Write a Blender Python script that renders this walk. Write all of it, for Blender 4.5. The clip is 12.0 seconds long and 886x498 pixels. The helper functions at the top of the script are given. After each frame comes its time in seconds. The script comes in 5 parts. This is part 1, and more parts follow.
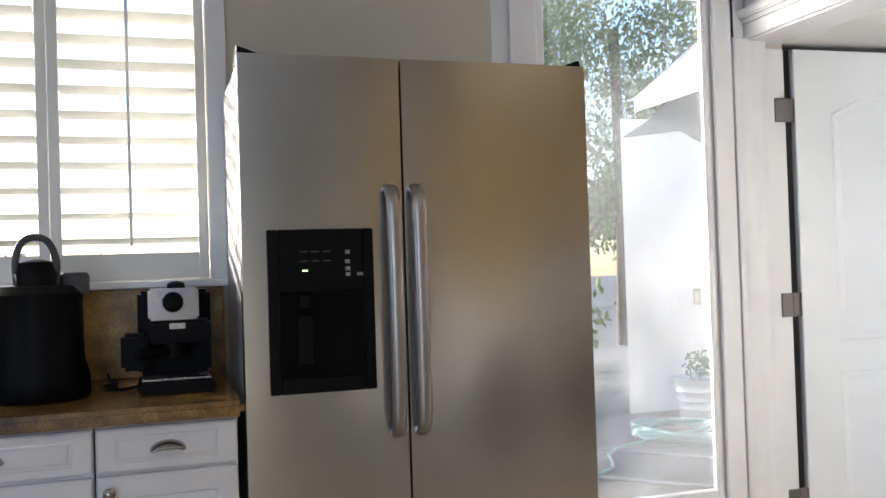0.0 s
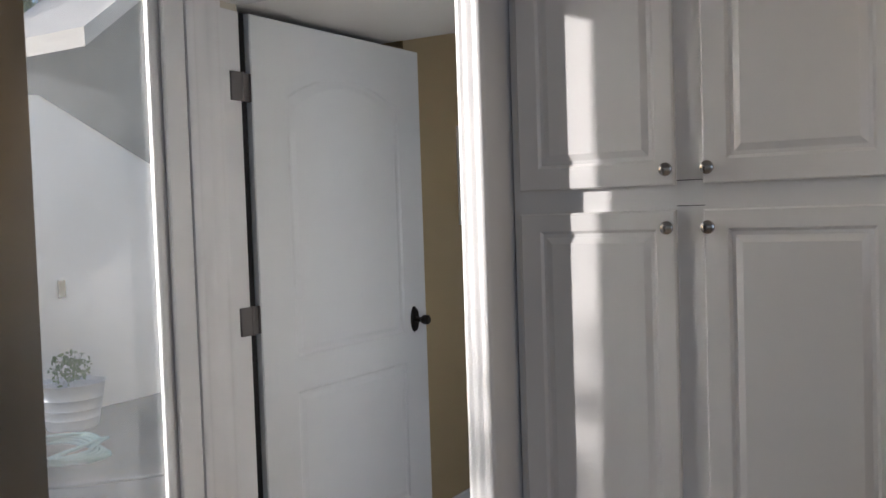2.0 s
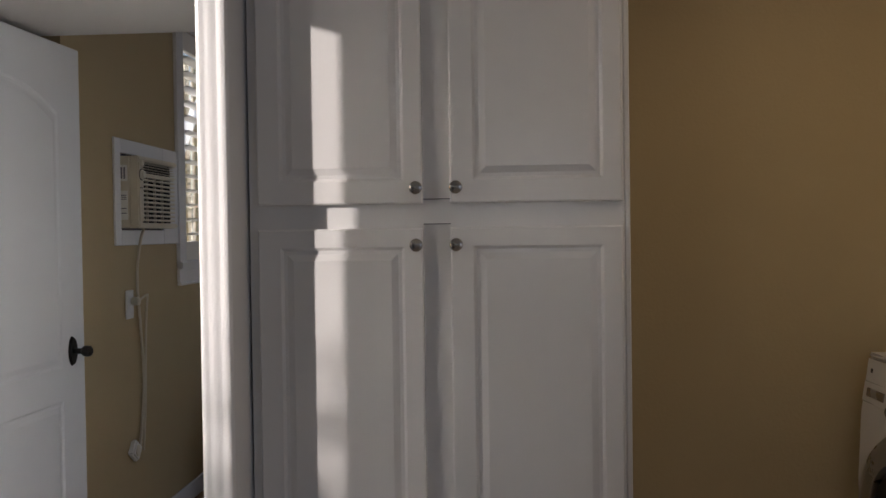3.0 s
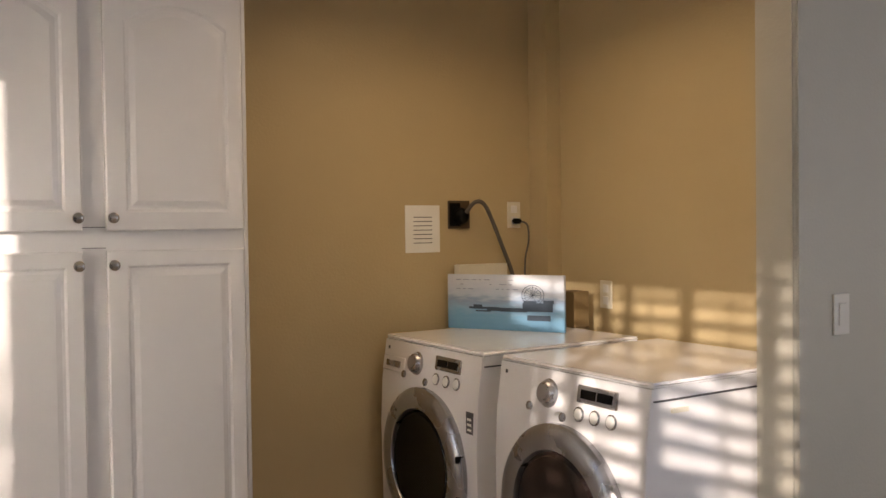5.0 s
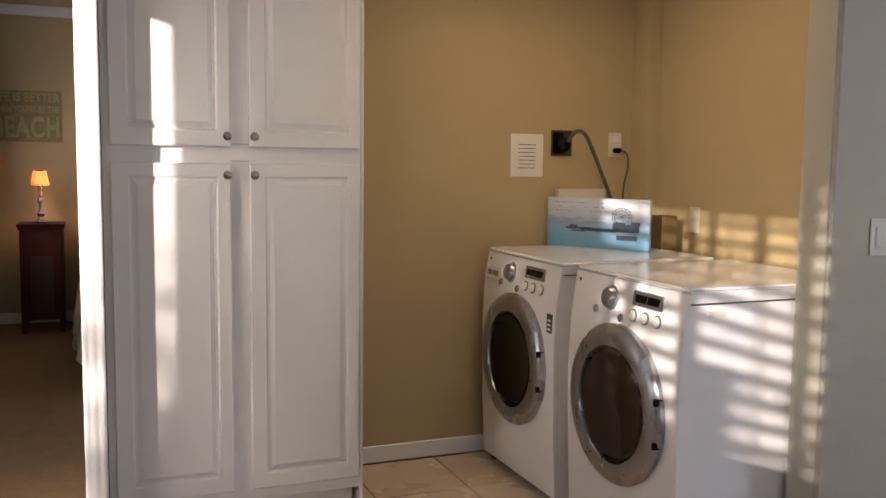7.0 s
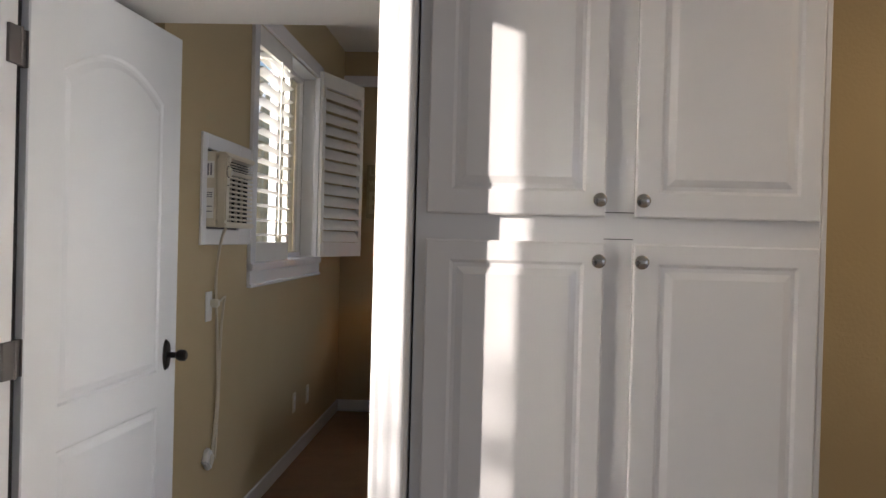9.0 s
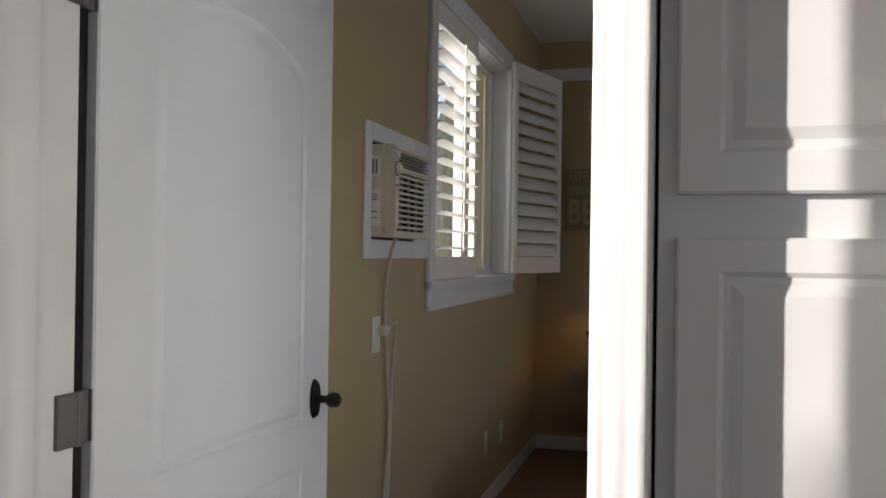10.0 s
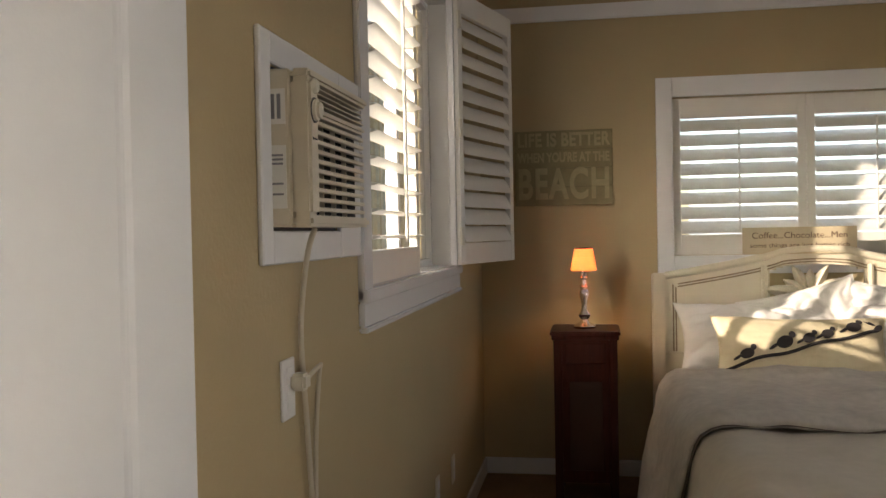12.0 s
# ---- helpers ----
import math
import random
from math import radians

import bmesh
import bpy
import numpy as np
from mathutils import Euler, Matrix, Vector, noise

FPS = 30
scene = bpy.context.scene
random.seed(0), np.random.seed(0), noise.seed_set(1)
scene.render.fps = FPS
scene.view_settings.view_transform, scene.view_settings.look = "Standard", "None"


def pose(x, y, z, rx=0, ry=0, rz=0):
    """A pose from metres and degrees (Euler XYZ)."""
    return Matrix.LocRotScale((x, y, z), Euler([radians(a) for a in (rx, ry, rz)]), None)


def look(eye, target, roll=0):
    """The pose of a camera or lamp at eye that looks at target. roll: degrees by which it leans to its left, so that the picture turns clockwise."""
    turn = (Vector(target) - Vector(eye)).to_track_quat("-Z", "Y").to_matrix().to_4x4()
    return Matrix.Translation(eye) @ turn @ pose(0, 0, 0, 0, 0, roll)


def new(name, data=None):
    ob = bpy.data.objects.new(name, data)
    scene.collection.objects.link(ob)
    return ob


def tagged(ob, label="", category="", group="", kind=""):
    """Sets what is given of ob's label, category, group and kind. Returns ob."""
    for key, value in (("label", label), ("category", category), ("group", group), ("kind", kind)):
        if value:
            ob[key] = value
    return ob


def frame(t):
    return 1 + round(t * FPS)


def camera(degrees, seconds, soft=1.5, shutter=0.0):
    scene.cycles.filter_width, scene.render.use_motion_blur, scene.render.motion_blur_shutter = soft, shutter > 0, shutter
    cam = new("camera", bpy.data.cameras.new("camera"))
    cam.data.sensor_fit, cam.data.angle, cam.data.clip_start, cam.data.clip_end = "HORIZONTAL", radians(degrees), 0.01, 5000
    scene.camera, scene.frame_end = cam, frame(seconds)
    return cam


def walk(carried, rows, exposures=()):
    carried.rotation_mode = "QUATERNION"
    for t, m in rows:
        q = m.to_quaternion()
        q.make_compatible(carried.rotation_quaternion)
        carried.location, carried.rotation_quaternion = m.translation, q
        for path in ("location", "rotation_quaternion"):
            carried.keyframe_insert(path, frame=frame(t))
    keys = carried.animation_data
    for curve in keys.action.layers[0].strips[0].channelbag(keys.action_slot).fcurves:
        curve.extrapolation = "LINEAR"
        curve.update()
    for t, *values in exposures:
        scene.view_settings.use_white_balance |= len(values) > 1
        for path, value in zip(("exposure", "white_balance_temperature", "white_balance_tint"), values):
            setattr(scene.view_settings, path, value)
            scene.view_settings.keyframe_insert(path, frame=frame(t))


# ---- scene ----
cam = camera(52.9, 12.0)

PATH = [
    (0, (1.976, -2.329, 1.223), (0.073, -1.715, 1.255), -1.8),
    (0.5, (1.828, -2.307, 1.275), (0.045, -1.401, 1.277), -1.5),
    (1, (1.604, -2.189, 1.268), (-0.028, -1.033, 1.251), -1.9),
    (1.5, (1.343, -2.126, 1.311), (-0.033, -0.677, 1.238), -1.9),
    (2, (1.126, -2.147, 1.349), (0.109, -0.427, 1.267), -1.9),
    (2.5, (0.887, -2.198, 1.345), (0.329, -0.279, 1.287), -1.6),
    (3, (0.715, -2.196, 1.324), (0.59, -0.2, 1.288), -0.8),
    (3.5, (0.345, -2.229, 1.391), (0.81, -0.285, 1.313), -0.5),
    (5.3, (0.016, -2.87, 1.386), (1.084, -1.18, 1.347), -0.8),
    (5.5, (-0.011, -2.942, 1.375), (1.029, -1.235, 1.329), -0.7),
    (6, (0.011, -3.155, 1.353), (0.894, -1.363, 1.261), -0.5),
    (6.5, (0.042, -3.333, 1.35), (0.816, -1.497, 1.174), 0.2),
    (6.7, (0.049, -3.344, 1.345), (0.807, -1.504, 1.146), 0.4),
    (8.3, (0.212, -2.513, 1.34), (0.557, -0.543, 1.323), 2.0),
    (8.5, (0.241, -2.426, 1.341), (0.44, -0.436, 1.346), 1.7),
    (9, (0.271, -2.081, 1.334), (0.174, -0.083, 1.314), 1.5),
    (9.5, (0.232, -1.696, 1.323), (-0.102, 0.276, 1.3), 1.2),
    (10, (0.151, -1.312, 1.31), (-0.382, 0.615, 1.321), 0.8),
    (10.5, (0.078, -1.0, 1.317), (-0.57, 0.891, 1.346), 0.0),
    (11, (-0.045, -0.723, 1.362), (-0.61, 1.196, 1.357), -0.0),
    (11.5, (-0.176, -0.463, 1.356), (-0.61, 1.489, 1.338), -0.7),
    (12, (-0.246, -0.218, 1.344), (-0.574, 1.755, 1.309), -1.1),
]
EXPOSURES = [(0, 1.55, 5600, 15), (1.0, 1.25, 5450, 16), (1.5, 0.75, 5450, 16), (2.0, 0.40, 5600, 16), (2.5, 0.08, 5600, 18), (3.0, -0.02, 5850, 19), (3.5, 0.1, 6100, 20), (5.3, 1.1, 6400, 22), (6.7, 1.1, 6300, 22), (8.5, 1.0, 6100, 20), (9.5, 0.68, 5700, 17), (10.5, 0.42, 5850, 16), (11, 0.28, 6100, 16), (11.5, 0.5, 6400, 17), (12, 0.98, 6650, 18)]
walk(cam, [(t, look(eye, target, roll)) for t, eye, target, roll in PATH], EXPOSURES)

# ---- world, sun, lamps ----
SUN_AZ, SUN_EL = radians(37.5), radians(13.5)  # the sunlight travels toward +x +y, falling
SUN_DIR = Vector((math.cos(SUN_AZ) * math.cos(SUN_EL), math.sin(SUN_AZ) * math.cos(SUN_EL), -math.sin(SUN_EL)))

world = bpy.data.worlds.new("sky")
scene.world = world
world.use_nodes = True
wn = world.node_tree.nodes
sky = wn.new("ShaderNodeTexSky")
sky.sky_type, sky.sun_disc = "NISHITA", False
sky.sun_elevation, sky.sun_rotation = SUN_EL, math.atan2(-SUN_DIR.x, -SUN_DIR.y)
world.node_tree.links.new(sky.outputs[0], wn["Background"].inputs[0])
wn["Background"].inputs[1].default_value = 0.15

sun = new("sun", bpy.data.lights.new("sun", "SUN"))
sun.data.energy, sun.data.angle, sun.data.color = 3.7, radians(0.7), (1.0, 0.89, 0.71)
sun.matrix_world = look((0, 0, 0), SUN_DIR)


def area_lamp(name, at, toward, w, h, power, color, spread=math.pi):
    ob = new(name, bpy.data.lights.new(name, "AREA"))
    ob.data.shape, ob.data.size, ob.data.size_y, ob.data.energy, ob.data.color = "RECTANGLE", w, h, power, color
    ob.data.spread = spread
    ob.matrix_world = look(at, toward)
    return ob


# Added fill light; the south opening behind it is invented.
area_lamp("south_fill_light", (1.00, -5.13, 1.6), (1.00, 0, 1.2), 0.95, 0.95, 2, (0.78, 0.88, 1.0))
# Unseen source assumed to the east; no window is built in that wall.
area_lamp("east_fill_light", (4.32, -3.3, 1.45), (-0.8, -1.2, 1.2), 1.8, 1.3, 15, (0.76, 0.87, 1.0))
area_lamp("bedroom_window_daylight", (-1.04, 2.60, 1.80), (1.2, 3.2, 1.0), 0.8, 1.0, 1.7, (0.86, 0.92, 1.0))
area_lamp("bed_window_daylight", (0.90, 4.90, 1.65), (0.7, 2.0, 0.9), 1.2, 0.75, 1.8, (0.60, 0.76, 1.0))
# Added fill light that brightens the bedroom's west wall, through an invented opening.
area_lamp("bedroom_east_fill_light", (3.26, 1.7, 1.6), (-0.85, 1.9, 1.1), 1.1, 1.1, 4.0, (0.95, 0.96, 1.0), radians(120))
area_lamp("laundry_ceiling_light", (1.75, -0.45, 2.405), (1.75, -0.45, 0), 0.8, 0.8, 3.7, (1.0, 0.75, 0.43), radians(152))

# ---- materials ----
MATS = {}


def mat(name, color, rough=0.5, metal=0.0, vary=0.06, scale=8.0, bump=0.0, bump_scale=60.0, color2=None, coat=0.0,
        stretch=(1, 1, 1), anis=0.0, trans=0.0, glow=0.0, rough_vary=0.05):
    """Paint, cloth, metal or wood: a base colour with two scales of variation and a fine relief."""
    if name in MATS:
        return MATS[name]
    m = bpy.data.materials.new(name)
    MATS[name] = m
    m.use_nodes = True
    nt = m.node_tree
    b = nt.nodes["Principled BSDF"]
    co = nt.nodes.new("ShaderNodeTexCoord")
    mp = nt.nodes.new("ShaderNodeMapping")
    mp.inputs["Scale"].default_value = stretch
    nt.links.new(co.outputs["Object"], mp.inputs[0])
    n1 = nt.nodes.new("ShaderNodeTexNoise")
    n1.inputs["Scale"].default_value, n1.inputs["Detail"].default_value = scale, 6
    nt.links.new(mp.outputs[0], n1.inputs["Vector"])
    n2 = nt.nodes.new("ShaderNodeTexNoise")
    n2.inputs["Scale"].default_value, n2.inputs["Detail"].default_value = scale * 0.17, 2
    nt.links.new(mp.outputs[0], n2.inputs["Vector"])
    add = nt.nodes.new("ShaderNodeMath")
    add.operation = "ADD"
    nt.links.new(n1.outputs[0], add.inputs[0])
    nt.links.new(n2.outputs[0], add.inputs[1])
    ramp = nt.nodes.new("ShaderNodeMapRange")
    ramp.inputs["From Min"].default_value, ramp.inputs["From Max"].default_value = 0.65, 1.35
    nt.links.new(add.outputs[0], ramp.inputs[0])
    mix = nt.nodes.new("ShaderNodeMix")
    mix.data_type = "RGBA"
    c2 = color2 or tuple(min(1, c * (1 - 2 * vary)) for c in color)
    mix.inputs[6].default_value, mix.inputs[7].default_value = (*color, 1), (*c2, 1)
    nt.links.new(ramp.outputs[0], mix.inputs[0])
    nt.links.new(mix.outputs[2], b.inputs["Base Color"])
    rr = nt.nodes.new("ShaderNodeMapRange")
    rr.inputs["To Min"].default_value, rr.inputs["To Max"].default_value = max(0.02, rough - rough_vary), rough + rough_vary
    nt.links.new(n1.outputs[0], rr.inputs[0])
    nt.links.new(rr.outputs[0], b.inputs["Roughness"])
    b.inputs["Metallic"].default_value = metal
    b.inputs["Coat Weight"].default_value = coat
    b.inputs["Coat Roughness"].default_value = 0.15
    b.inputs["Anisotropic"].default_value = anis
    b.inputs["Transmission Weight"].default_value = trans
    if glow:
        b.inputs["Emission Color"].default_value, b.inputs["Emission Strength"].default_value = (*color, 1), glow
    if bump:
        n3 = nt.nodes.new("ShaderNodeTexNoise")
        n3.inputs["Scale"].default_value, n3.inputs["Detail"].default_value = bump_scale, 4
        nt.links.new(mp.outputs[0], n3.inputs["Vector"])
        bp = nt.nodes.new("ShaderNodeBump")
        bp.inputs["Strength"].default_value, bp.inputs["Distance"].default_value = bump, 0.01
        nt.links.new(n3.outputs[0], bp.inputs["Height"])
        nt.links.new(bp.outputs[0], b.inputs["Normal"])
    return m


TAN = mat("tan_wall_paint", (0.46, 0.363, 0.20), 0.55, vary=0.03, scale=3, bump=0.12, bump_scale=90)
OFFWHITE = mat("kitchen_wall_paint", (0.54, 0.50, 0.41), 0.55, vary=0.03, scale=3, bump=0.12, bump_scale=90)
GREYWALL = mat("grey_wall_paint", (0.46, 0.44, 0.37), 0.55, vary=0.03, scale=3, bump=0.12, bump_scale=90)
CEIL = mat("ceiling_paint", (0.78, 0.77, 0.74), 0.7, vary=0.02, scale=4, bump=0.2, bump_scale=120)
TRIM = mat("white_gloss_trim", (0.80, 0.80, 0.80), 0.25, vary=0.02, scale=6, bump=0.04, bump_scale=40)
CAB = mat("white_cabinet_paint", (0.78, 0.77, 0.76), 0.22, vary=0.02, scale=5, bump=0.03, bump_scale=50)
DOORW = mat("white_door_paint", (0.77, 0.79, 0.80), 0.35, vary=0.015, scale=5, bump=0.05, bump_scale=120)
SHUT = mat("shutter_paint", (0.78, 0.76, 0.70), 0.35, vary=0.03, scale=9)
STEEL = mat("brushed_stainless", (0.50, 0.485, 0.46), 0.24, metal=1.0, vary=0.03, scale=14, stretch=(0.3, 0.3, 12),
            bump=0.02, bump_scale=60, rough_vary=0.04)
NICKEL = mat("satin_nickel", (0.40, 0.38, 0.36), 0.22, metal=1.0, vary=0.05)
CHROME = mat("chrome", (0.78, 0.74, 0.68), 0.20, metal=1.0)
DARKMETAL = mat("oil_rubbed_bronze", (0.02, 0.017, 0.015), 0.35, metal=0.6)
BLACK = mat("black_plastic", (0.003, 0.003, 0.003), 0.5, vary=0.1)
HANDLE = mat("satin_handle_steel", (0.40, 0.365, 0.34), 0.36, metal=1.0, vary=0.05)
HINGE = mat("dull_hinge_steel", (0.19, 0.175, 0.165), 0.5, metal=0.6)
BLACKGLOSS = mat("black_gloss", (0.002, 0.002, 0.002), 0.14)
for m_ in (BLACK, BLACKGLOSS):
    m_.node_tree.nodes["Principled BSDF"].inputs["Specular IOR Level"].default_value = 0.12
GREYRUB = mat("grey_gasket", (0.06, 0.06, 0.065), 0.6)
APPL = mat("white_enamel", (0.80, 0.80, 0.82), 0.16, vary=0.01, coat=0.3)
SILVER = mat("silver_plastic", (0.40, 0.40, 0.42), 0.27, metal=0.92)
IVORY = mat("ivory_plastic", (0.72, 0.68, 0.56), 0.4)
ACPL = mat("air_conditioner_plastic", (0.66, 0.60, 0.47), 0.45)
WHITEPL = mat("white_plastic", (0.80, 0.80, 0.78), 0.35)
PAPER = mat("paper", (0.80, 0.79, 0.74), 0.8)
INK = mat("ink", (0.03, 0.03, 0.035), 0.7)
CHERRY = mat("cherry_wood", (0.070, 0.014, 0.006), 0.42, color2=(0.026, 0.005, 0.003), scale=10, stretch=(6, 6, 0.7))
CHERRY.node_tree.nodes["Principled BSDF"].inputs["Specular IOR Level"].default_value = 0.25
CREAM = mat("cream_painted_wood", (0.66, 0.60, 0.46), 0.4, vary=0.05, scale=9)
LINEN = mat("cream_linen", (0.60, 0.55, 0.45), 0.85, vary=0.06, scale=30, bump=0.3, bump_scale=300)
WHITECLOTH = mat("white_cotton", (0.76, 0.74, 0.70), 0.85, vary=0.03, scale=12, bump=0.2, bump_scale=240)
QUILT = mat("patterned_quilt", (0.58, 0.54, 0.47), 0.85, color2=(0.42, 0.39, 0.34), scale=26, bump=0.3, bump_scale=200)
GROUT = mat("floor_grout", (0.30, 0.25, 0.19), 0.8, vary=0.1)
TILE = mat("beige_ceramic_tile", (0.64, 0.52, 0.39), 0.28, vary=0.05, scale=4)
CARPET = mat("brown_carpet", (0.27, 0.165, 0.08), 0.9, vary=0.12, scale=40, bump=0.5, bump_scale=400)
CONCRETE = mat("outdoor_ground", (0.26, 0.235, 0.21), 0.9, color2=(0.09, 0.075, 0.06), scale=2.5, bump=0.6, bump_scale=30)
STUCCO = mat("white_stucco", (0.80, 0.79, 0.76), 0.8, vary=0.05, scale=6, bump=0.3, bump_scale=80)
ROOF = mat("grey_shingle", (0.28, 0.27, 0.26), 0.85, vary=0.15, scale=20)
FENCE = mat("weathered_white_wood", (0.66, 0.68, 0.70), 0.7, vary=0.1, scale=8)
LEAF = mat("leaf_green", (0.07, 0.12, 0.03), 0.5, color2=(0.16, 0.20, 0.04), scale=3, vary=0.2)
BARK = mat("bark", (0.12, 0.085, 0.06), 0.9, scale=12)
ZINC = mat("galvanised_zinc", (0.58, 0.60, 0.62), 0.45, metal=0.35, scale=20)
HOSE = mat("green_hose", (0.22, 0.36, 0.33), 0.45)
CORD = mat("grey_cord", (0.10, 0.09, 0.075), 0.6)
CORDW = mat("ivory_cord", (0.60, 0.54, 0.42), 0.55)
CARD = mat("brown_card", (0.16, 0.105, 0.04), 0.8)
FLOWER = mat("pink_flowers", (0.55, 0.08, 0.12), 0.6, color2=(0.6, 0.3, 0.35), scale=8)


def granite():
    m = mat("brown_granite", (0.42, 0.235, 0.065), 0.25, color2=(0.05, 0.025, 0.009), scale=15, vary=0.3)
    nt = m.node_tree
    vor = nt.nodes.new("ShaderNodeTexVoronoi")
    vor.inputs["Scale"].default_value = 160
    co = [n for n in nt.nodes if n.type == "TEX_COORD"][0]
    nt.links.new(co.outputs["Object"], vor.inputs["Vector"])
    mr = nt.nodes.new("ShaderNodeMapRange")
    mr.inputs["From Min"].default_value, mr.inputs["From Max"].default_value = 0.0, 0.6
    mr.inputs["To Min"].default_value, mr.inputs["To Max"].default_value = 1.15, 0.7
    nt.links.new(vor.outputs["Distance"], mr.inputs[0])
    mul = nt.nodes.new("ShaderNodeVectorMath")
    mul.operation = "SCALE"
    old = [n for n in nt.nodes if n.type == "MIX"][0]
    nt.links.new(old.outputs[2], mul.inputs[0])
    nt.links.new(mr.outputs[0], mul.inputs["Scale"])
    nt.links.new(mul.outputs[0], nt.nodes["Principled BSDF"].inputs["Base Color"])
    return m


GRANITE = granite()


def clear_glass(name, rough=0.0):
    m = bpy.data.materials.new(name)
    m.use_nodes = True
    b = m.node_tree.nodes["Principled BSDF"]
    b.inputs["Base Color"].default_value = (0.97, 0.99, 0.98, 1)
    b.inputs["Roughness"].default_value, b.inputs["Transmission Weight"].default_value, b.inputs["IOR"].default_value = rough, 1.0, 1.45
    return m


GLASS = clear_glass("window_glass")


def haze_glass():
    """Window glass with an added film, scattering sunlight to imitate the pane's reflected haze."""
    m = clear_glass("haze_window_glass")
    nt = m.node_tree
    tl, df, m1, m2 = (nt.nodes.new(k) for k in ("ShaderNodeBsdfTranslucent", "ShaderNodeBsdfDiffuse", "ShaderNodeMixShader", "ShaderNodeMixShader"))
    tl.inputs[0].default_value = df.inputs[0].default_value = (0.80, 0.84, 0.88, 1)
    m1.inputs[0].default_value = 0.4
    nt.links.new(tl.outputs[0], m1.inputs[1]), nt.links.new(df.outputs[0], m1.inputs[2])
    co, no, mr = (nt.nodes.new(k) for k in ("ShaderNodeTexCoord", "ShaderNodeTexNoise", "ShaderNodeMapRange"))
    no.inputs["Scale"].default_value, no.inputs["Detail"].default_value = 2.2, 5
    mr.inputs["From Min"].default_value, mr.inputs["From Max"].default_value = 0.35, 0.7
    mr.inputs["To Min"].default_value, mr.inputs["To Max"].default_value = 0.02, 0.10
    nt.links.new(co.outputs["Object"], no.inputs["Vector"]), nt.links.new(no.outputs[0], mr.inputs[0])
    nt.links.new(mr.outputs[0], m2.inputs[0])
    nt.links.new(nt.nodes["Principled BSDF"].outputs[0], m2.inputs[1]), nt.links.new(m1.outputs[0], m2.inputs[2])
    nt.links.new(m2.outputs[0], nt.nodes["Material Output"].inputs[0])
    return m


HAZEGLASS = haze_glass()

# ---- mesh helpers ----


def box(bm, x0, x1, y0, y1, z0, z1, bevel=0.0, segs=1):
    """A box with rounded edges, in metres."""
    t = bmesh.new()
    bmesh.ops.create_cube(t, size=1)
    bmesh.ops.transform(t, verts=t.verts, matrix=Matrix.Translation(((x0 + x1) / 2, (y0 + y1) / 2, (z0 + z1) / 2)) @ Matrix.Diagonal((abs(x1 - x0), abs(y1 - y0), abs(z1 - z0), 1)))
    if bevel:
        bmesh.ops.bevel(t, geom=list(t.edges), offset=bevel, segments=segs, affect="EDGES", clamp_overlap=True)
    join(bm, t)


def join(bm, t, m=None):
    if m is not None:
        bmesh.ops.transform(t, verts=t.verts, matrix=m)
    me = bpy.data.meshes.new("tmp")
    t.to_mesh(me)
    bm.from_mesh(me)
    bpy.data.meshes.remove(me)
    t.free()


def cyl(bm, at, axis, r, length, r2=None, segs=24, bevel=0.0):
    """A cylinder or cone that starts at a point and runs along an axis."""
    t = bmesh.new()
    bmesh.ops.create_cone(t, cap_ends=True, segments=segs, radius1=r, radius2=r if r2 is None else r2, depth=length)
    if bevel:
        bmesh.ops.bevel(t, geom=[e for e in t.edges if len(e.link_faces) == 2 and e.calc_face_angle(0) > 0.8], offset=bevel, segments=2, affect="EDGES")
    q = Vector((0, 0, 1)).rotation_difference(Vector(axis).normalized()).to_matrix().to_4x4()
    join(bm, t, Matrix.Translation(Vector(at) + Vector(axis).normalized() * length / 2) @ q)


def lathe(bm, profile, at=(0, 0, 0), axis=(0, 0, 1), segs=28):
    """A turned shape: (radius, height) pairs about an axis."""
    t = bmesh.new()
    rings = []
    for r, h in profile:
        rings.append([t.verts.new((max(r, 1e-4) * math.cos(2 * math.pi * k / segs), max(r, 1e-4) * math.sin(2 * math.pi * k / segs), h)) for k in range(segs)])
    for a, b in zip(rings, rings[1:]):
        for k in range(segs):
            t.faces.new((a[k], a[(k + 1) % segs], b[(k + 1) % segs], b[k]))
    t.faces.new(rings[0][::-1]), t.faces.new(rings[-1])
    bmesh.ops.recalc_face_normals(t, faces=t.faces)
    q = Vector((0, 0, 1)).rotation_difference(Vector(axis).normalized()).to_matrix().to_4x4()
    join(bm, t, Matrix.Translation(at) @ q)


def tube(bm, points, r, segs=10, smooth=6):
    """A bent round tube or cord through some points."""
    pts = [Vector(p) for p in points]
    if smooth > 1 and len(pts) > 2:
        fine = []
        for i in range(len(pts) - 1):
            p0, p1, p2, p3 = pts[max(i - 1, 0)], pts[i], pts[i + 1], pts[min(i + 2, len(pts) - 1)]
            for k in range(smooth):
                u = k / smooth
                fine.append(0.5 * (2 * p1 + (p2 - p0) * u + (2 * p0 - 5 * p1 + 4 * p2 - p3) * u * u + (3 * p1 - p0 - 3 * p2 + p3) * u ** 3))
        pts = fine + [pts[-1]]
    rings = []
    side = None
    for i, p in enumerate(pts):
        d = (pts[min(i + 1, len(pts) - 1)] - pts[max(i - 1, 0)]).normalized()
        ref = side or (Vector((0, 0, 1)) if abs(d.z) < 0.9 else Vector((1, 0, 0)))
        side = (ref - d * ref.dot(d)).normalized()
        up = d.cross(side)
        rings.append([bm.verts.new(p + r * (side * math.cos(2 * math.pi * k / segs) + up * math.sin(2 * math.pi * k / segs))) for k in range(segs)])
    for a, b in zip(rings, rings[1:]):
        for k in range(segs):
            bm.faces.new((a[k], a[(k + 1) % segs], b[(k + 1) % segs], b[k]))
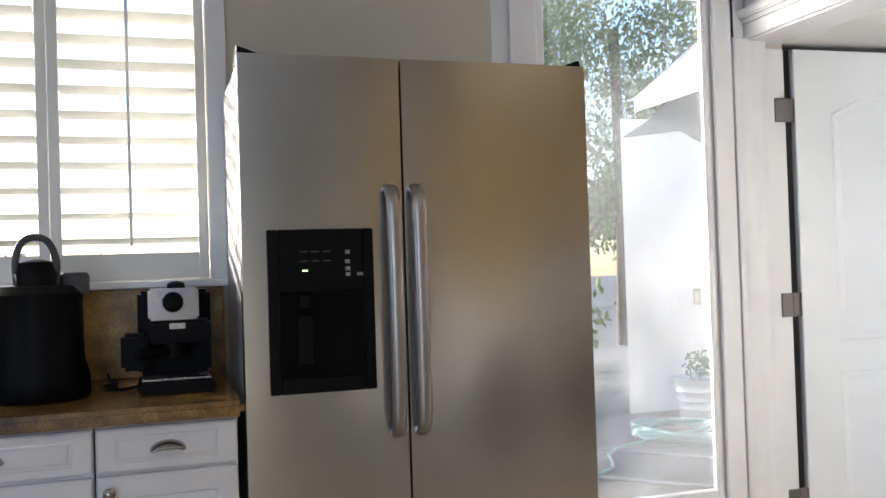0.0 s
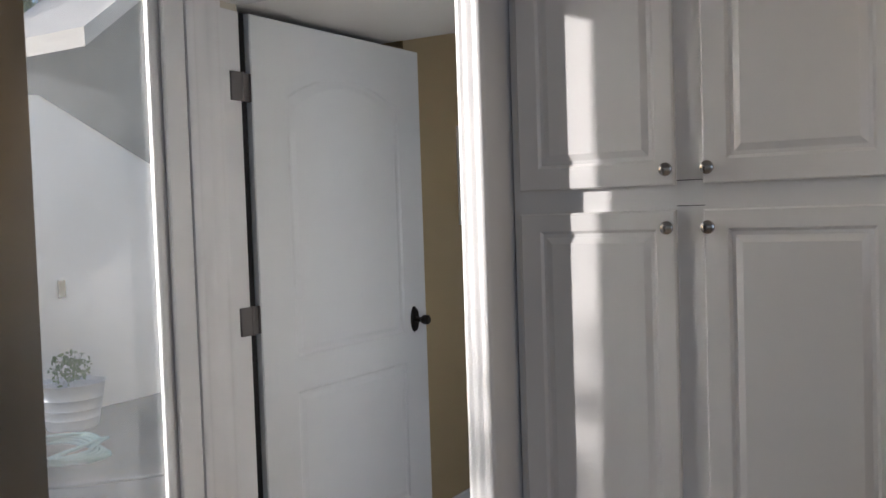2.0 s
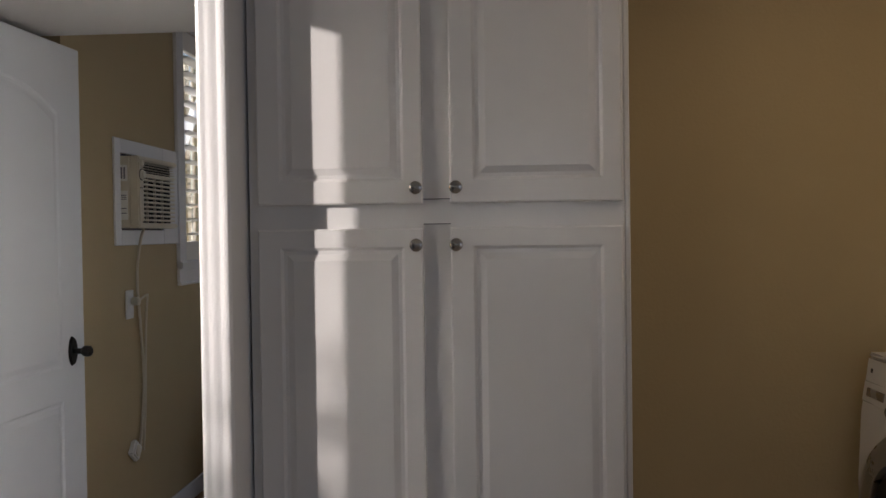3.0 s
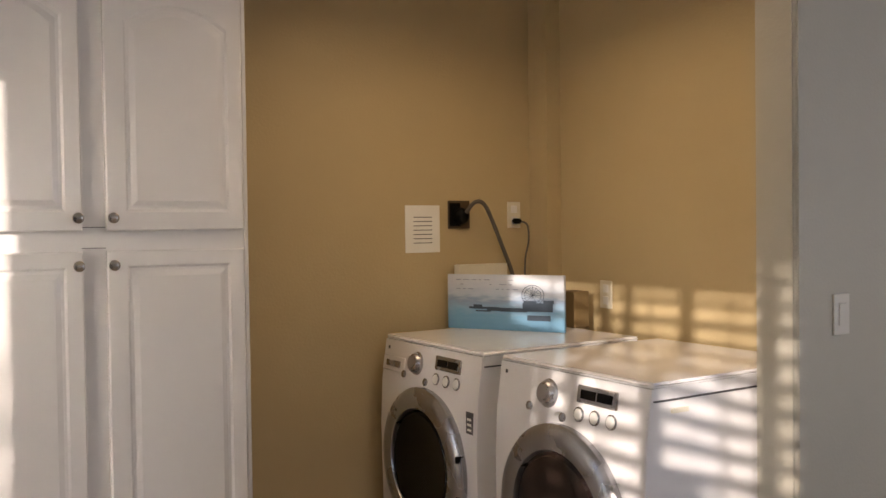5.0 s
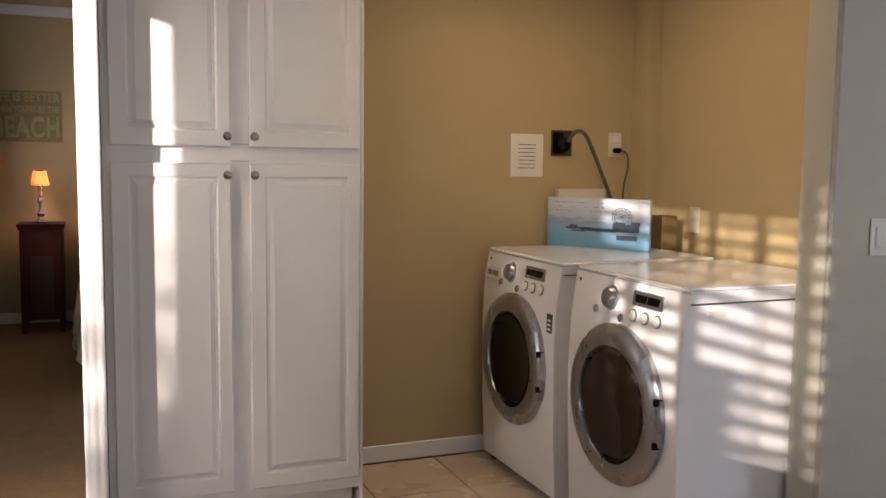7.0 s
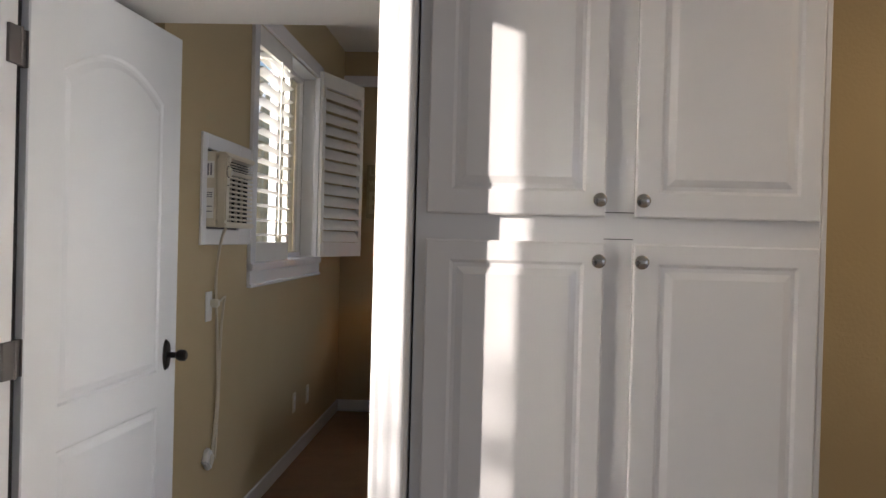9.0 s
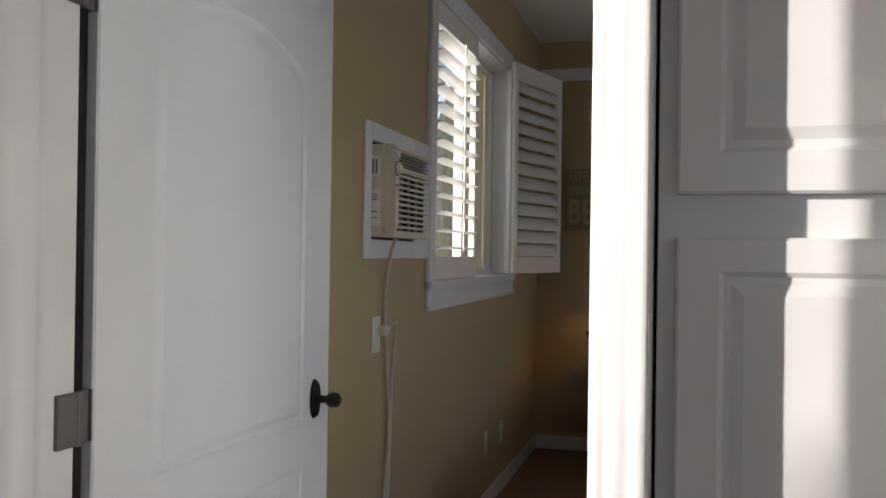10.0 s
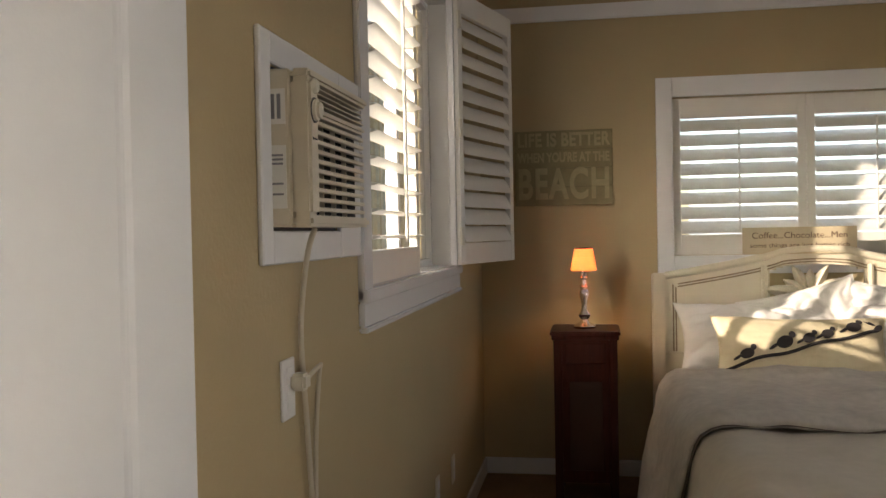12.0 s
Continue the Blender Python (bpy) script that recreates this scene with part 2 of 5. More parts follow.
    bm.faces.new(rings[0][::-1]), bm.faces.new(rings[-1])


def part(name, bm, material, parent=None, label="", smooth=False, kind="", sharp=38):
    me = bpy.data.meshes.new(name)
    bmesh.ops.recalc_face_normals(bm, faces=bm.faces)
    bm.to_mesh(me)
    bm.free()
    me.materials.append(material)
    if smooth:
        me.polygons.foreach_set("use_smooth", [True] * len(me.polygons))
        me.set_sharp_from_angle(angle=radians(sharp))
    ob = new(name, me)
    if parent:
        ob.parent = parent
    return tagged(ob, label, "", "", kind)


def thing(name, label, category, at=(0, 0, 0), turn=0, group=""):
    ob = new(name)
    ob.empty_display_size = 0.1
    ob.matrix_basis = pose(*at, 0, 0, turn)
    return tagged(ob, label, category, group)


def adopt(ob, parent):
    """Hangs a part that was built in world places under its thing."""
    ob.parent = parent
    ob.matrix_parent_inverse = parent.matrix_basis.inverted()
    return ob


def bx(name, dims, material, parent=None, bevel=0.0, label="", kind="", segs=1, smooth=False):
    bm = bmesh.new()
    for d in (dims if isinstance(dims[0], (tuple, list)) else [dims]):
        box(bm, *d, bevel, segs)
    return part(name, bm, material, parent, label, smooth, kind)


def structure(name, dims, material, label, bevel=0.0, segs=1):
    ob = bx(name, dims, material, None, bevel, label, "structure", segs)
    return ob


def wall_boxes(a0, a1, z0, z1, holes):
    """Splits a wall that runs from a0 to a1 round its openings (a, b, bottom, top)."""
    out, at = [], a0
    for a, b, bot, top in sorted(holes):
        if a > at:
            out.append((at, a, z0, z1))
        if bot > z0:
            out.append((a, b, z0, bot))
        if top < z1:
            out.append((a, b, top, z1))
        at = b
    if at < a1:
        out.append((at, a1, z0, z1))
    return out


# ---- plan ----
W = -0.85            # inner face of the outer wall
WO = -1.01           # its outer face
KC, BC = 2.42, 2.76  # ceilings of kitchen and bedroom
BED_Y = 4.72         # bedroom end wall
LB = 0.456           # laundry back wall
LX = 2.62            # laundry side wall
SX, SY0, SY1 = 2.15, -1.22, -1.08   # the wall end beside the dryer
KX1, KY0 = 4.4, -5.2
WIN_K = (-3.665, -2.17, 1.20, 2.272)
GLS = (-1.022, -0.38, 0.36, 2.17)
WIN_B = (2.14, 3.68, 1.20, 2.36)
AC = (1.395, 1.86, 1.355, 1.675)
WIN_E = (0.195, 1.58, 1.20, 2.05)

structure("wall_west", [(WO, W, a, b, c, d) for a, b, c, d in wall_boxes(KY0, -0.030, 0, KC, [WIN_K, (GLS[0] - 0.20, GLS[1] + 0.135, 0.30, 2.23)])], OFFWHITE, "pale beige painted kitchen wall with windows")
structure("wall_west_recess", (WO - 0.05, W - 0.15, -0.030, 0.93, 0, BC), TAN, "tan wall behind the open door")
structure("wall_west_bedroom", [(WO, W, a, b, c, d) for a, b, c, d in wall_boxes(0.93, BED_Y + 0.15, 0, BC, [AC, WIN_B])], TAN, "tan painted bedroom wall with a window and an air conditioner")
structure("wall_bedroom_end", [(a, b, BED_Y, BED_Y + 0.15, c, d) for a, b, c, d in wall_boxes(W, 3.2, 0, BC, [WIN_E])], TAN, "tan painted bedroom end wall behind the bed")
# The opening is invented, to go with the bedroom fill light.
structure("wall_bedroom_east", [(3.2, 3.3, a, b, c, d) for a, b, c, d in wall_boxes(LB + 0.12, BED_Y + 0.15, 0, BC, [(1.1, 2.3, 1.0, 2.2)])], TAN, "tan painted bedroom side wall with an invented window opening")
structure("wall_laundry_back", (0.10, KX1, LB, LB + 0.12, 0, BC), TAN, "tan painted laundry back wall")
structure("wall_door_return", [(0.046, 0.104, -0.19, -0.01, 0, BC), (0.067, 0.104, -0.01, LB + 0.12, 0, BC)], TRIM, "narrow white painted wall end between doorway and pantry")
structure("wall_door_header", (W, 0.04, -0.19, -0.009, 2.03, BC), TRIM, "white painted wall over the bedroom doorway")

structure("wall_laundry_side", (LX, LX + 0.12, SY1, LB, 0, BC), TAN, "tan painted laundry side wall")
structure("wall_laundry_chase", (LX - 0.08, LX, LB - 0.125, LB, 0, BC), TAN, "boxed tan corner of the laundry nook")
structure("wall_laundry_end", (SX, KX1, SY0, SY1, 0, BC), GREYWALL, "pale wall end beside the dryer", 0.012, 3)
structure("wall_kitchen_east", (KX1, KX1 + 0.12, KY0, LB, 0, BC), OFFWHITE, "pale kitchen wall")
# The opening is invented, to let fill light into the kitchen.
structure("wall_kitchen_south", [(a, b, KY0 - 0.12, KY0, c, d) for a, b, c, d in wall_boxes(WO, KX1, 0, KC, [(0.5, 1.5, 1.1, 2.1)])], OFFWHITE, "pale kitchen wall with an invented window opening")
structure("ceiling", [(WO, KX1, KY0, -0.19, KC, KC + 0.1), (0.10, KX1, -0.19, LB, KC, KC + 0.1)], CEIL, "white painted kitchen ceiling")
structure("ceiling_bedroom", (W, 3.3, 0.0, BED_Y + 0.15, BC, BC + 0.1), CEIL, "off-white bedroom ceiling")
structure("ceiling_soffit", (W - 0.149, 0.066, -0.008, 0.815, 2.026, BC), CEIL, "lowered white ceiling inside the bedroom door")
structure("floor", (WO, KX1, KY0, 0.0, -0.12, -0.006), GROUT, "tile floor bed with grey-brown grout")
structure("floor_laundry", (0.04, KX1, 0.0, LB + 0.12, -0.12, -0.006), GROUT, "grout bed of the laundry floor")
structure("floor_bedroom", [(W, 0.04, 0.0, LB + 0.12, -0.12, 0.0), (W, 3.3, LB + 0.12, BED_Y + 0.15, -0.12, 0.0)], CARPET, "brown carpet on the bedroom floor")


def baseboard(name, x0, x1, y0, y1, h=0.078, label="white painted baseboard"):
    bm = bmesh.new()
    box(bm, x0, x1, y0, y1, 0, h, 0.004, 1)
    return part(name, bm, TRIM, None, label, False, "structure")


baseboard("baseboard", 1.04, LX - 0.08, LB - 0.014, LB)
baseboard("baseboard", W, W + 0.014, 1.0, BED_Y - 0.014, 0.09)
baseboard("baseboard", W, 3.2, BED_Y - 0.014, BED_Y, 0.09)
structure("trim_picture_rail", [(W, 3.2, BED_Y - 0.03, BED_Y, 2.49, 2.572)], TRIM, "white picture rail high on the bedroom wall", 0.006, 2)

# ---- doorway ----


def moulding(name, label, prof, top=2.03):
    """An upright moulding whose section is given as (x, y) points."""
    bm = bmesh.new()
    low, up = ([bm.verts.new((x, y, z)) for x, y in prof] for z in (0.0, top))
    for k in range(len(prof)):
        bm.faces.new((low[k], low[(k + 1) % len(prof)], up[(k + 1) % len(prof)], up[k]))
    bm.faces.new(low[::-1]), bm.faces.new(up)
    return part(name, bm, TRIM, None, label, True, "structure", 50)


moulding("trim_door_casing", "white moulded door casing", [(0.033, -0.186), (0.033, -0.203), (0.036, -0.206), (0.045, -0.206), (0.050, -0.2050), (0.055, -0.2050), (0.060, -0.2062), (0.067, -0.2066), (0.074, -0.2060), (0.079, -0.2050), (0.084, -0.2056), (0.091, -0.2078), (0.101, -0.2080), (0.1045, -0.205), (0.1045, -0.186)])
moulding("trim_door_casing_left", "white moulded casing beside the door hinges", [(W, -0.262), (W + 0.018, -0.262), (W + 0.022, -0.257), (W + 0.022, -0.236), (W + 0.017, -0.229), (W + 0.0145, -0.218), (W + 0.013, -0.203), (W + 0.0125, -0.188), (W + 0.0145, -0.176), (W + 0.018, -0.166), (W + 0.019, -0.146), (W + 0.016, -0.134), (W + 0.011, -0.124), (W + 0.009, -0.112), (W, -0.112)])
# Added black strip that stands in for the deep shade of the hinge gap.
structure("trim_gap_shade", (W - 0.050, W - 0.004, -0.0295, 0.003, 0, 2.0), mat("gap_shade_black", (0.006, 0.005, 0.005), 0.8), "black strip painted as the shade in the gap beside the door hinges")
structure("trim_jamb_left", (W, W + 0.006, -0.1115, -0.030, 0, 2.0), TRIM, "white door jamb beside the hinges", 0.002)
structure("trim_door_head", [(W, 0.1, -0.205, -0.19, 2.03, 2.085), (W - 0.05, 0.038, -0.19, -0.012, 2.022, 2.03)], TRIM, "white casing over the doorway", 0.003)
structure("trim_door_cap", [(W, 0.12, -0.235, -0.19, 2.10, 2.135), (W, 0.11, -0.22, -0.19, 2.085, 2.10)], TRIM, "white moulded cap over the doorway", 0.006, 2)
structure("trim_jamb_right", [(0.036, 0.0455, -0.186, -0.01, 0, 2.022), (0.0625, 0.0665, -0.0095, LB + 0.118, 0, 2.025)], TRIM, "white door jamb", 0.002)


def panel_groove(bm, x0, x1, z0, z1, y, w=0.03, depth=0.007, arch=0.0, n=14, raised=True):
    """The moulding of a raised panel on a face that looks to -y: a sunk groove and a raised field, with an arched top if wanted."""
    def outline(inset, yy):
        a, b, c = x0 + inset, x1 - inset, z0 + inset
        pts = [(a, c), (b, c)]
        top = z1 - inset
        for k in range(n + 1):
            u = k / n
            xx = b + (a - b) * u
            pts.append((xx, top - arch * (2 * u - 1) ** 2))
        return [bm.verts.new((px, yy, pz)) for px, pz in pts]
    steps = [(0.0, 0.0), (w * 0.22, depth), (w * 0.5, depth * 0.9), (w, -depth * 0.15 if raised else depth * 0.6)]
    rings = [outline(i, y + d) for i, d in steps]
    for r0, r1 in zip(rings, rings[1:]):
        for k in range(len(r0)):
            bm.faces.new((r0[k], r0[(k + 1) % len(r0)], r1[(k + 1) % len(r0)], r1[k]))
    bm.faces.new(rings[-1])
    return rings[0]


def panel_front(bm, x0, x1, z0, z1, y, t, panels, arch=0.0, w=0.03, depth=0.007):
    """A door or drawer front looking to -y: a slab with sunk and raised panels cut into its face."""
    e = 0.004
    back = [bm.verts.new(p) for p in ((x0, y + t, z0), (x1, y + t, z0), (x1, y + t, z1), (x0, y + t, z1))]
    side = [bm.verts.new(p) for p in ((x0, y + e, z0), (x1, y + e, z0), (x1, y + e, z1), (x0, y + e, z1))]
    rim = [bm.verts.new(p) for p in ((x0 + e, y, z0 + e), (x1 - e, y, z0 + e), (x1 - e, y, z1 - e), (x0 + e, y, z1 - e))]
    bm.faces.new(back)
    for a, b in ((back, side), (side, rim)):
        for k in range(4):
            bm.faces.new((a[k], a[(k + 1) % 4], b[(k + 1) % 4], b[k]))
    edges = []
    for k in range(4):
        edges.append(bm.edges.get((rim[k], rim[(k + 1) % 4])))
    for px0, px1, pz0, pz1, ar in panels:
        ring = panel_groove(bm, px0, px1, pz0, pz1, y, w, depth, ar)
        for k in range(len(ring)):
            edges.append(bm.edges.get((ring[k], ring[(k + 1) % len(ring)])))
    bmesh.ops.triangle_fill(bm, use_beauty=True, use_dissolve=False, edges=edges, normal=(0, -1, 0))


def ball_knob(name, parent, at, axis, material, r=0.016, out=0.030):
    bm = bmesh.new()
    lathe(bm, [(0.007, 0), (0.006, out * 0.4), (0.009, out * 0.5), (r, out * 0.72), (r * 0.95, out * 0.88), (r * 0.6, out), (0.001, out * 1.03)], at, axis, 20)
    return part(name, bm, material, parent, "round satin metal knob", True)


def bedroom_door():
    d = thing("bedroom_door", "white two-panel interior door standing open against the bedroom wall", "door", (-0.835, 0.008, 0), 87.3)
    bm = bmesh.new()
    wid = 0.938
    # local: x along the leaf, the room face looks to -y
    panel_front(bm, 0, wid, 0.012, 2.0, 0.0, 0.040, [(0.16, wid - 0.15, 0.22, 0.76, 0.0), (0.16, wid - 0.15, 0.875, 1.84, 0.085)], w=0.035, depth=0.005)
    part("leaf", bm, DOORW, d, "", True, sharp=8)
    bm = bmesh.new()
    rose = bmesh.new()
    bmesh.ops.create_cone(rose, cap_ends=True, segments=28, radius1=0.030, radius2=0.026, depth=0.009)
    join(bm, rose, Matrix.Translation((wid - 0.088, -0.0045, 0.925)) @ Matrix.Rotation(math.pi / 2, 4, "X") @ Matrix.Diagonal((0.85, 1.75, 1, 1)))
    part("rose", bm, DARKMETAL, d, "dark bronze oval rose", True)
    bm = bmesh.new()
    lathe(bm, [(0.011, 0), (0.010, 0.03), (0.017, 0.036), (0.020, 0.046), (0.019, 0.060), (0.012, 0.066)], (wid - 0.088, -0.007, 0.925), (0, -1, 0), 24)
    part("door_knob", bm, DARKMETAL, d, "dark bronze round knob", True)
    for z in (0.283, 1.024, 1.765):
        bm = bmesh.new()
        box(bm, -0.003, 0.001, 0.002, 0.036, z - 0.045, z + 0.045, 0.001)
        box(bm, -0.088, -0.040, -0.003, 0.007, z - 0.045, z + 0.045, 0.001)
        box(bm, -0.042, -0.002, 0.008, 0.012, z - 0.045, z + 0.045, 0.001)
        cyl(bm, (-0.038, 0.000, z - 0.046), (0, 0, 1), 0.0065, 0.092, segs=14)
        part("hinge", bm, HINGE, d, "satin nickel butt hinge", True)
    return d


bedroom_door()


# ---- pantry ----
def pantry():
    p = thing("pantry_cabinet", "tall white four-door pantry cabinet with raised panels and nickel knobs", "cabinet", (0, 0, 0))
    F = -0.055
    bx("body", [(0.109, 1.015, F, LB - 0.002, 0.095, 2.116)], CAB, p, 0.002)
    bx("toe_kick", (0.125, 1.0, F + 0.05, LB - 0.01, 0.0, 0.095), CAB, p, 0.001)
    bx("side_stile", (1.015, 1.028, F - 0.002, LB - 0.002, 0.0, 2.119), CAB, p, 0.002)
    for name, x0, x1, z0, z1, arch in (("upper_door", 0.134, 0.535, 1.395, 2.106, 0.055), ("upper_door", 0.600, 1.008, 1.395, 2.106, 0.055),
                                       ("lower_door", 0.134, 0.535, 0.14, 1.337, 0), ("lower_door", 0.600, 1.008, 0.14, 1.337, 0)):
        bm = bmesh.new()
        panel_front(bm, x0, x1, z0, z1, F - 0.021, 0.02, [(x0 + 0.055, x1 - 0.045, z0 + 0.055, z1 - 0.045, arch)], w=0.032, depth=0.006)
        d = part(name, bm, CAB, p, "", True, sharp=8)
        kx = 0.520 if x0 < 0.5 else 0.615
        ball_knob("knob", d, (kx, F - 0.021, 1.432 if z0 > 1 else 1.296), (0, -1, 0), NICKEL)
    for z in (1.345, 1.405):
        bx("latch_strip", (0.535, 0.600, F - 0.003, F - 0.0005, z, z + 0.002), GREYRUB, p, 0)
    return p


pantry()


# ---- washer and dryer ----
def front_loader(name, label, y0, x_front, dark):
    """A front loading machine that faces -x. Its right front foot is the origin."""
    w, d, h = 0.686, 0.75, 0.968
    m = thing(name, label, "washing machine" if name == "washer" else "dryer", (x_front, y0, 0), 0)
    # local: x is depth, y from 0 (near the dryer) to w
    bm = bmesh.new()
    prof = [(0.020, 0.03), (0.006, 0.30), (0.0, 0.62), (0.008, 0.80), (0.030, 0.955), (0.055, h - 0.012)]
    verts = []
    for y in (0.006, w - 0.006):
        verts.append([bm.verts.new((x, y, z)) for x, z in prof] + [bm.verts.new((d, y, h - 0.012)), bm.verts.new((d, y, 0.03))])
    n = len(verts[0])
    for k in range(n):
        bm.faces.new((verts[0][k], verts[0][(k + 1) % n], verts[1][(k + 1) % n], verts[1][k]))
    bm.faces.new(verts[0]), bm.faces.new(verts[1][::-1])
    bmesh.ops.bevel(bm, geom=[e for e in bm.edges if e.calc_length() > 0.1 and len(e.link_faces) == 2 and e.calc_face_angle(0) > 0.7], offset=0.010, segments=3, affect="EDGES", clamp_overlap=True)
    part("cabinet", bm, APPL, m, "", True)
    bx("top_panel", (0.028, d, 0, w, h - 0.0115, h + 0.004), APPL, m, 0.008, segs=3, smooth=True)
    for fx in (0.06, d - 0.06):
        for fy in (0.06, w - 0.06):
            bm = bmesh.new()
            cyl(bm, (fx, fy, 0), (0, 0, 1), 0.022, 0.031)
            part("foot", bm, BLACK, m, "", True)
    cy, cz = w * 0.5, 0.53
    ax = (-1, 0, 0)
    door = None
    bm = bmesh.new()
    R = 0.278
    lathe(bm, [(R - 0.01, -0.015), (R, 0.0), (R, 0.018), (R - 0.012, 0.032), (R - 0.045, 0.040), (R - 0.075, 0.034), (R - 0.082, 0.010), (R - 0.082, -0.015)], (0.002, cy, cz), ax, 64)
    door = part("door_ring", bm, SILVER, m, "silver ring of the round door", True)
    bm = bmesh.new()
    g = R - 0.083
    lathe(bm, [(g, 0.0), (g, 0.020), (g * 0.93, 0.030), (g * 0.7, 0.022), (g * 0.35, 0.016), (0.001, 0.014)], (0.002, cy, cz), ax, 64)
    part("door_glass", bm, dark, door, "dark bowl-shaped door glass", True)
    for s in (-0.07, 0.07):
        bx("door_hinge", (-0.034, -0.004, 0.076, 0.088, cz + s - 0.012, cz + s + 0.012), BLACK, door, 0.002)
    # control panel, on the sloping face
    def face_x(z):
        for (xa, za), (xb, zb) in zip(prof, prof[1:]):
            if za <= z <= zb:
                return xa + (xb - xa) * (z - za) / (zb - za)
        return 0.05
    pz = 0.885
    fx = face_x(pz)
    nrm = Vector((-1, 0, 0.17)).normalized()
    dial_y = w - 0.260
    bm = bmesh.new()
    lathe(bm, [(0.044, 0), (0.044, 0.004), (0.037, 0.007), (0.034, 0.022), (0.030, 0.026), (0.001, 0.027)], (fx + 0.002, dial_y, pz), nrm, 36)
    part("dial", bm, SILVER, m, "silver selector dial", True)
    bm = bmesh.new()
    q = Matrix.Translation((face_x(0.905), w - 0.475, 0.905)) @ Matrix.Rotation(radians(9.5), 4, "Y")
    t = bmesh.new()
    box(t, -0.004, 0.006, -0.085, 0.085, -0.026, 0.026, 0.004)
    join(bm, t, q)
    disp = part("display_frame", bm, SILVER, m, "silver display frame", True)
    bm = bmesh.new()
    for a, b in ((-0.066, -0.004), (0.004, 0.066)):
        t = bmesh.new()
        box(t, -0.0065, -0.003, a, b, -0.013, 0.013, 0.001)
        join(bm, t, q)
    part("display", bm, BLACKGLOSS, disp, "black display windows")
    for k in range(3):
        y = w - 0.405 - 0.068 * k
        bm = bmesh.new()
        lathe(bm, [(0.022, 0), (0.022, 0.004), (0.018, 0.006), (0.017, 0.002)], (face_x(0.845) + 0.001, y, 0.845), nrm, 24)
        bt = part("button", bm, SILVER, m, "silver ringed button", True)
        bm = bmesh.new()
        lathe(bm, [(0.017, 0), (0.017, 0.006), (0.014, 0.009), (0.001, 0.010)], (face_x(0.845) + 0.001, y, 0.845), nrm, 24)
        part("button_face", bm, WHITEPL, bt, "", True)
    for y, z in ((w - 0.175, 0.835), (w - 0.335, 0.825)):
        bm = bmesh.new()
        lathe(bm, [(0.014, 0), (0.014, 0.006), (0.010, 0.009), (0.001, 0.010)], (face_x(z) + 0.001, y, z), nrm, 20)
        part("power_button", bm, SILVER, m, "", True)
    if name == "washer":
        t = bmesh.new()
        box(t, -0.003, 0.004, -0.085, 0.085, -0.030, 0.030, 0.004)
        bm = bmesh.new()
        join(bm, t, Matrix.Translation((face_x(0.865), w - 0.09, 0.865)) @ Matrix.Rotation(radians(9.5), 4, "Y"))
        dr = part("detergent_drawer", bm, APPL, m, "white detergent drawer front", True)
        t = bmesh.new()
        box(t, -0.006, -0.002, -0.055, 0.055, -0.012, 0.012, 0.003)
        bm = bmesh.new()
        join(bm, t, Matrix.Translation((face_x(0.865), w - 0.09, 0.865)) @ Matrix.Rotation(radians(9.5), 4, "Y"))
        part("drawer_grip", bm, SILVER, dr, "", True)
        bm = bmesh.new()
        box(bm, face_x(0.725) - 0.002, face_x(0.725) + 0.004, 0.030, 0.072, 0.690, 0.765, 0.0005)
        st = part("sticker", bm, GREYRUB, m, "small grey sticker with pale bars")
        bx("sticker_bar", [(face_x(0.725) - 0.0035, face_x(0.725) - 0.0015, 0.040, 0.062, z, z + 0.008) for z in (0.70, 0.718, 0.736)], PAPER, st)
    else:
        bx("side_badge", (0.10, 0.16, -0.002, 0.008, 0.885, 0.898), IVORY, m)
    bm = bmesh.new()
    box(bm, 0.035, d - 0.01, -0.0012, 0.006, h - 0.048, h - 0.044)
    part("side_seam", bm, GREYRUB, m)
    bx("maker_mark", [(face_x(0.925) - 0.0015, face_x(0.925) + 0.004, w - 0.045, w - 0.033, 0.918, 0.930)], GREYRUB, m, 0.0)
    return m


washer = front_loader("washer", "white front-loading washer with a silver-ringed round door beside the dryer", -0.302, 1.722, BLACKGLOSS)
dryer = front_loader("dryer", "white front-loading dryer with a silver-ringed round door striped with sunlight", -1.064, 1.738, mat("smoky_glass", (0.02, 0.012, 0.010), 0.07))


# ---- laundry wall fittings ----
def place_on(name, label, category, at, turn=0, group=""):
    return thing(name, label, category, at, turn, group)


t_ = thing("paper_notice", "white paper notice with lines of writing taped to the wall", "notice", (1.972, LB, 1.389))
bx("sheet", (-0.084, 0.084, -0.003, -0.0005, -0.099, 0.099), PAPER, t_)
bx("writing_lines", [(-0.045, 0.045, -0.0042, -0.0028, z, z + 0.003) for z in (-0.060, -0.042, -0.024, -0.006, 0.012, 0.030, 0.048)], INK, t_)

t_ = thing("dryer_outlet", "dark recessed dryer socket with its plug in the laundry wall", "socket", (2.153, LB, 1.449))
bx("cover_plate", (-0.056, 0.056, -0.006, -0.0005, -0.060, 0.060), mat("dark_plate", (0.07, 0.045, 0.02), 0.4), t_, 0.002)
bx("socket_face", (-0.050, 0.005, -0.012, -0.005, -0.050, 0.050), BLACK, t_, 0.002)
bm = bmesh.new()
lathe(bm, [(0.036, 0), (0.036, 0.018), (0.028, 0.032), (0.012, 0.040)], (0.0, -0.010, -0.008), (0.2, -1, 0.15), 20)
part("plug", bm, BLACK, t_, "", True)
bm = bmesh.new()
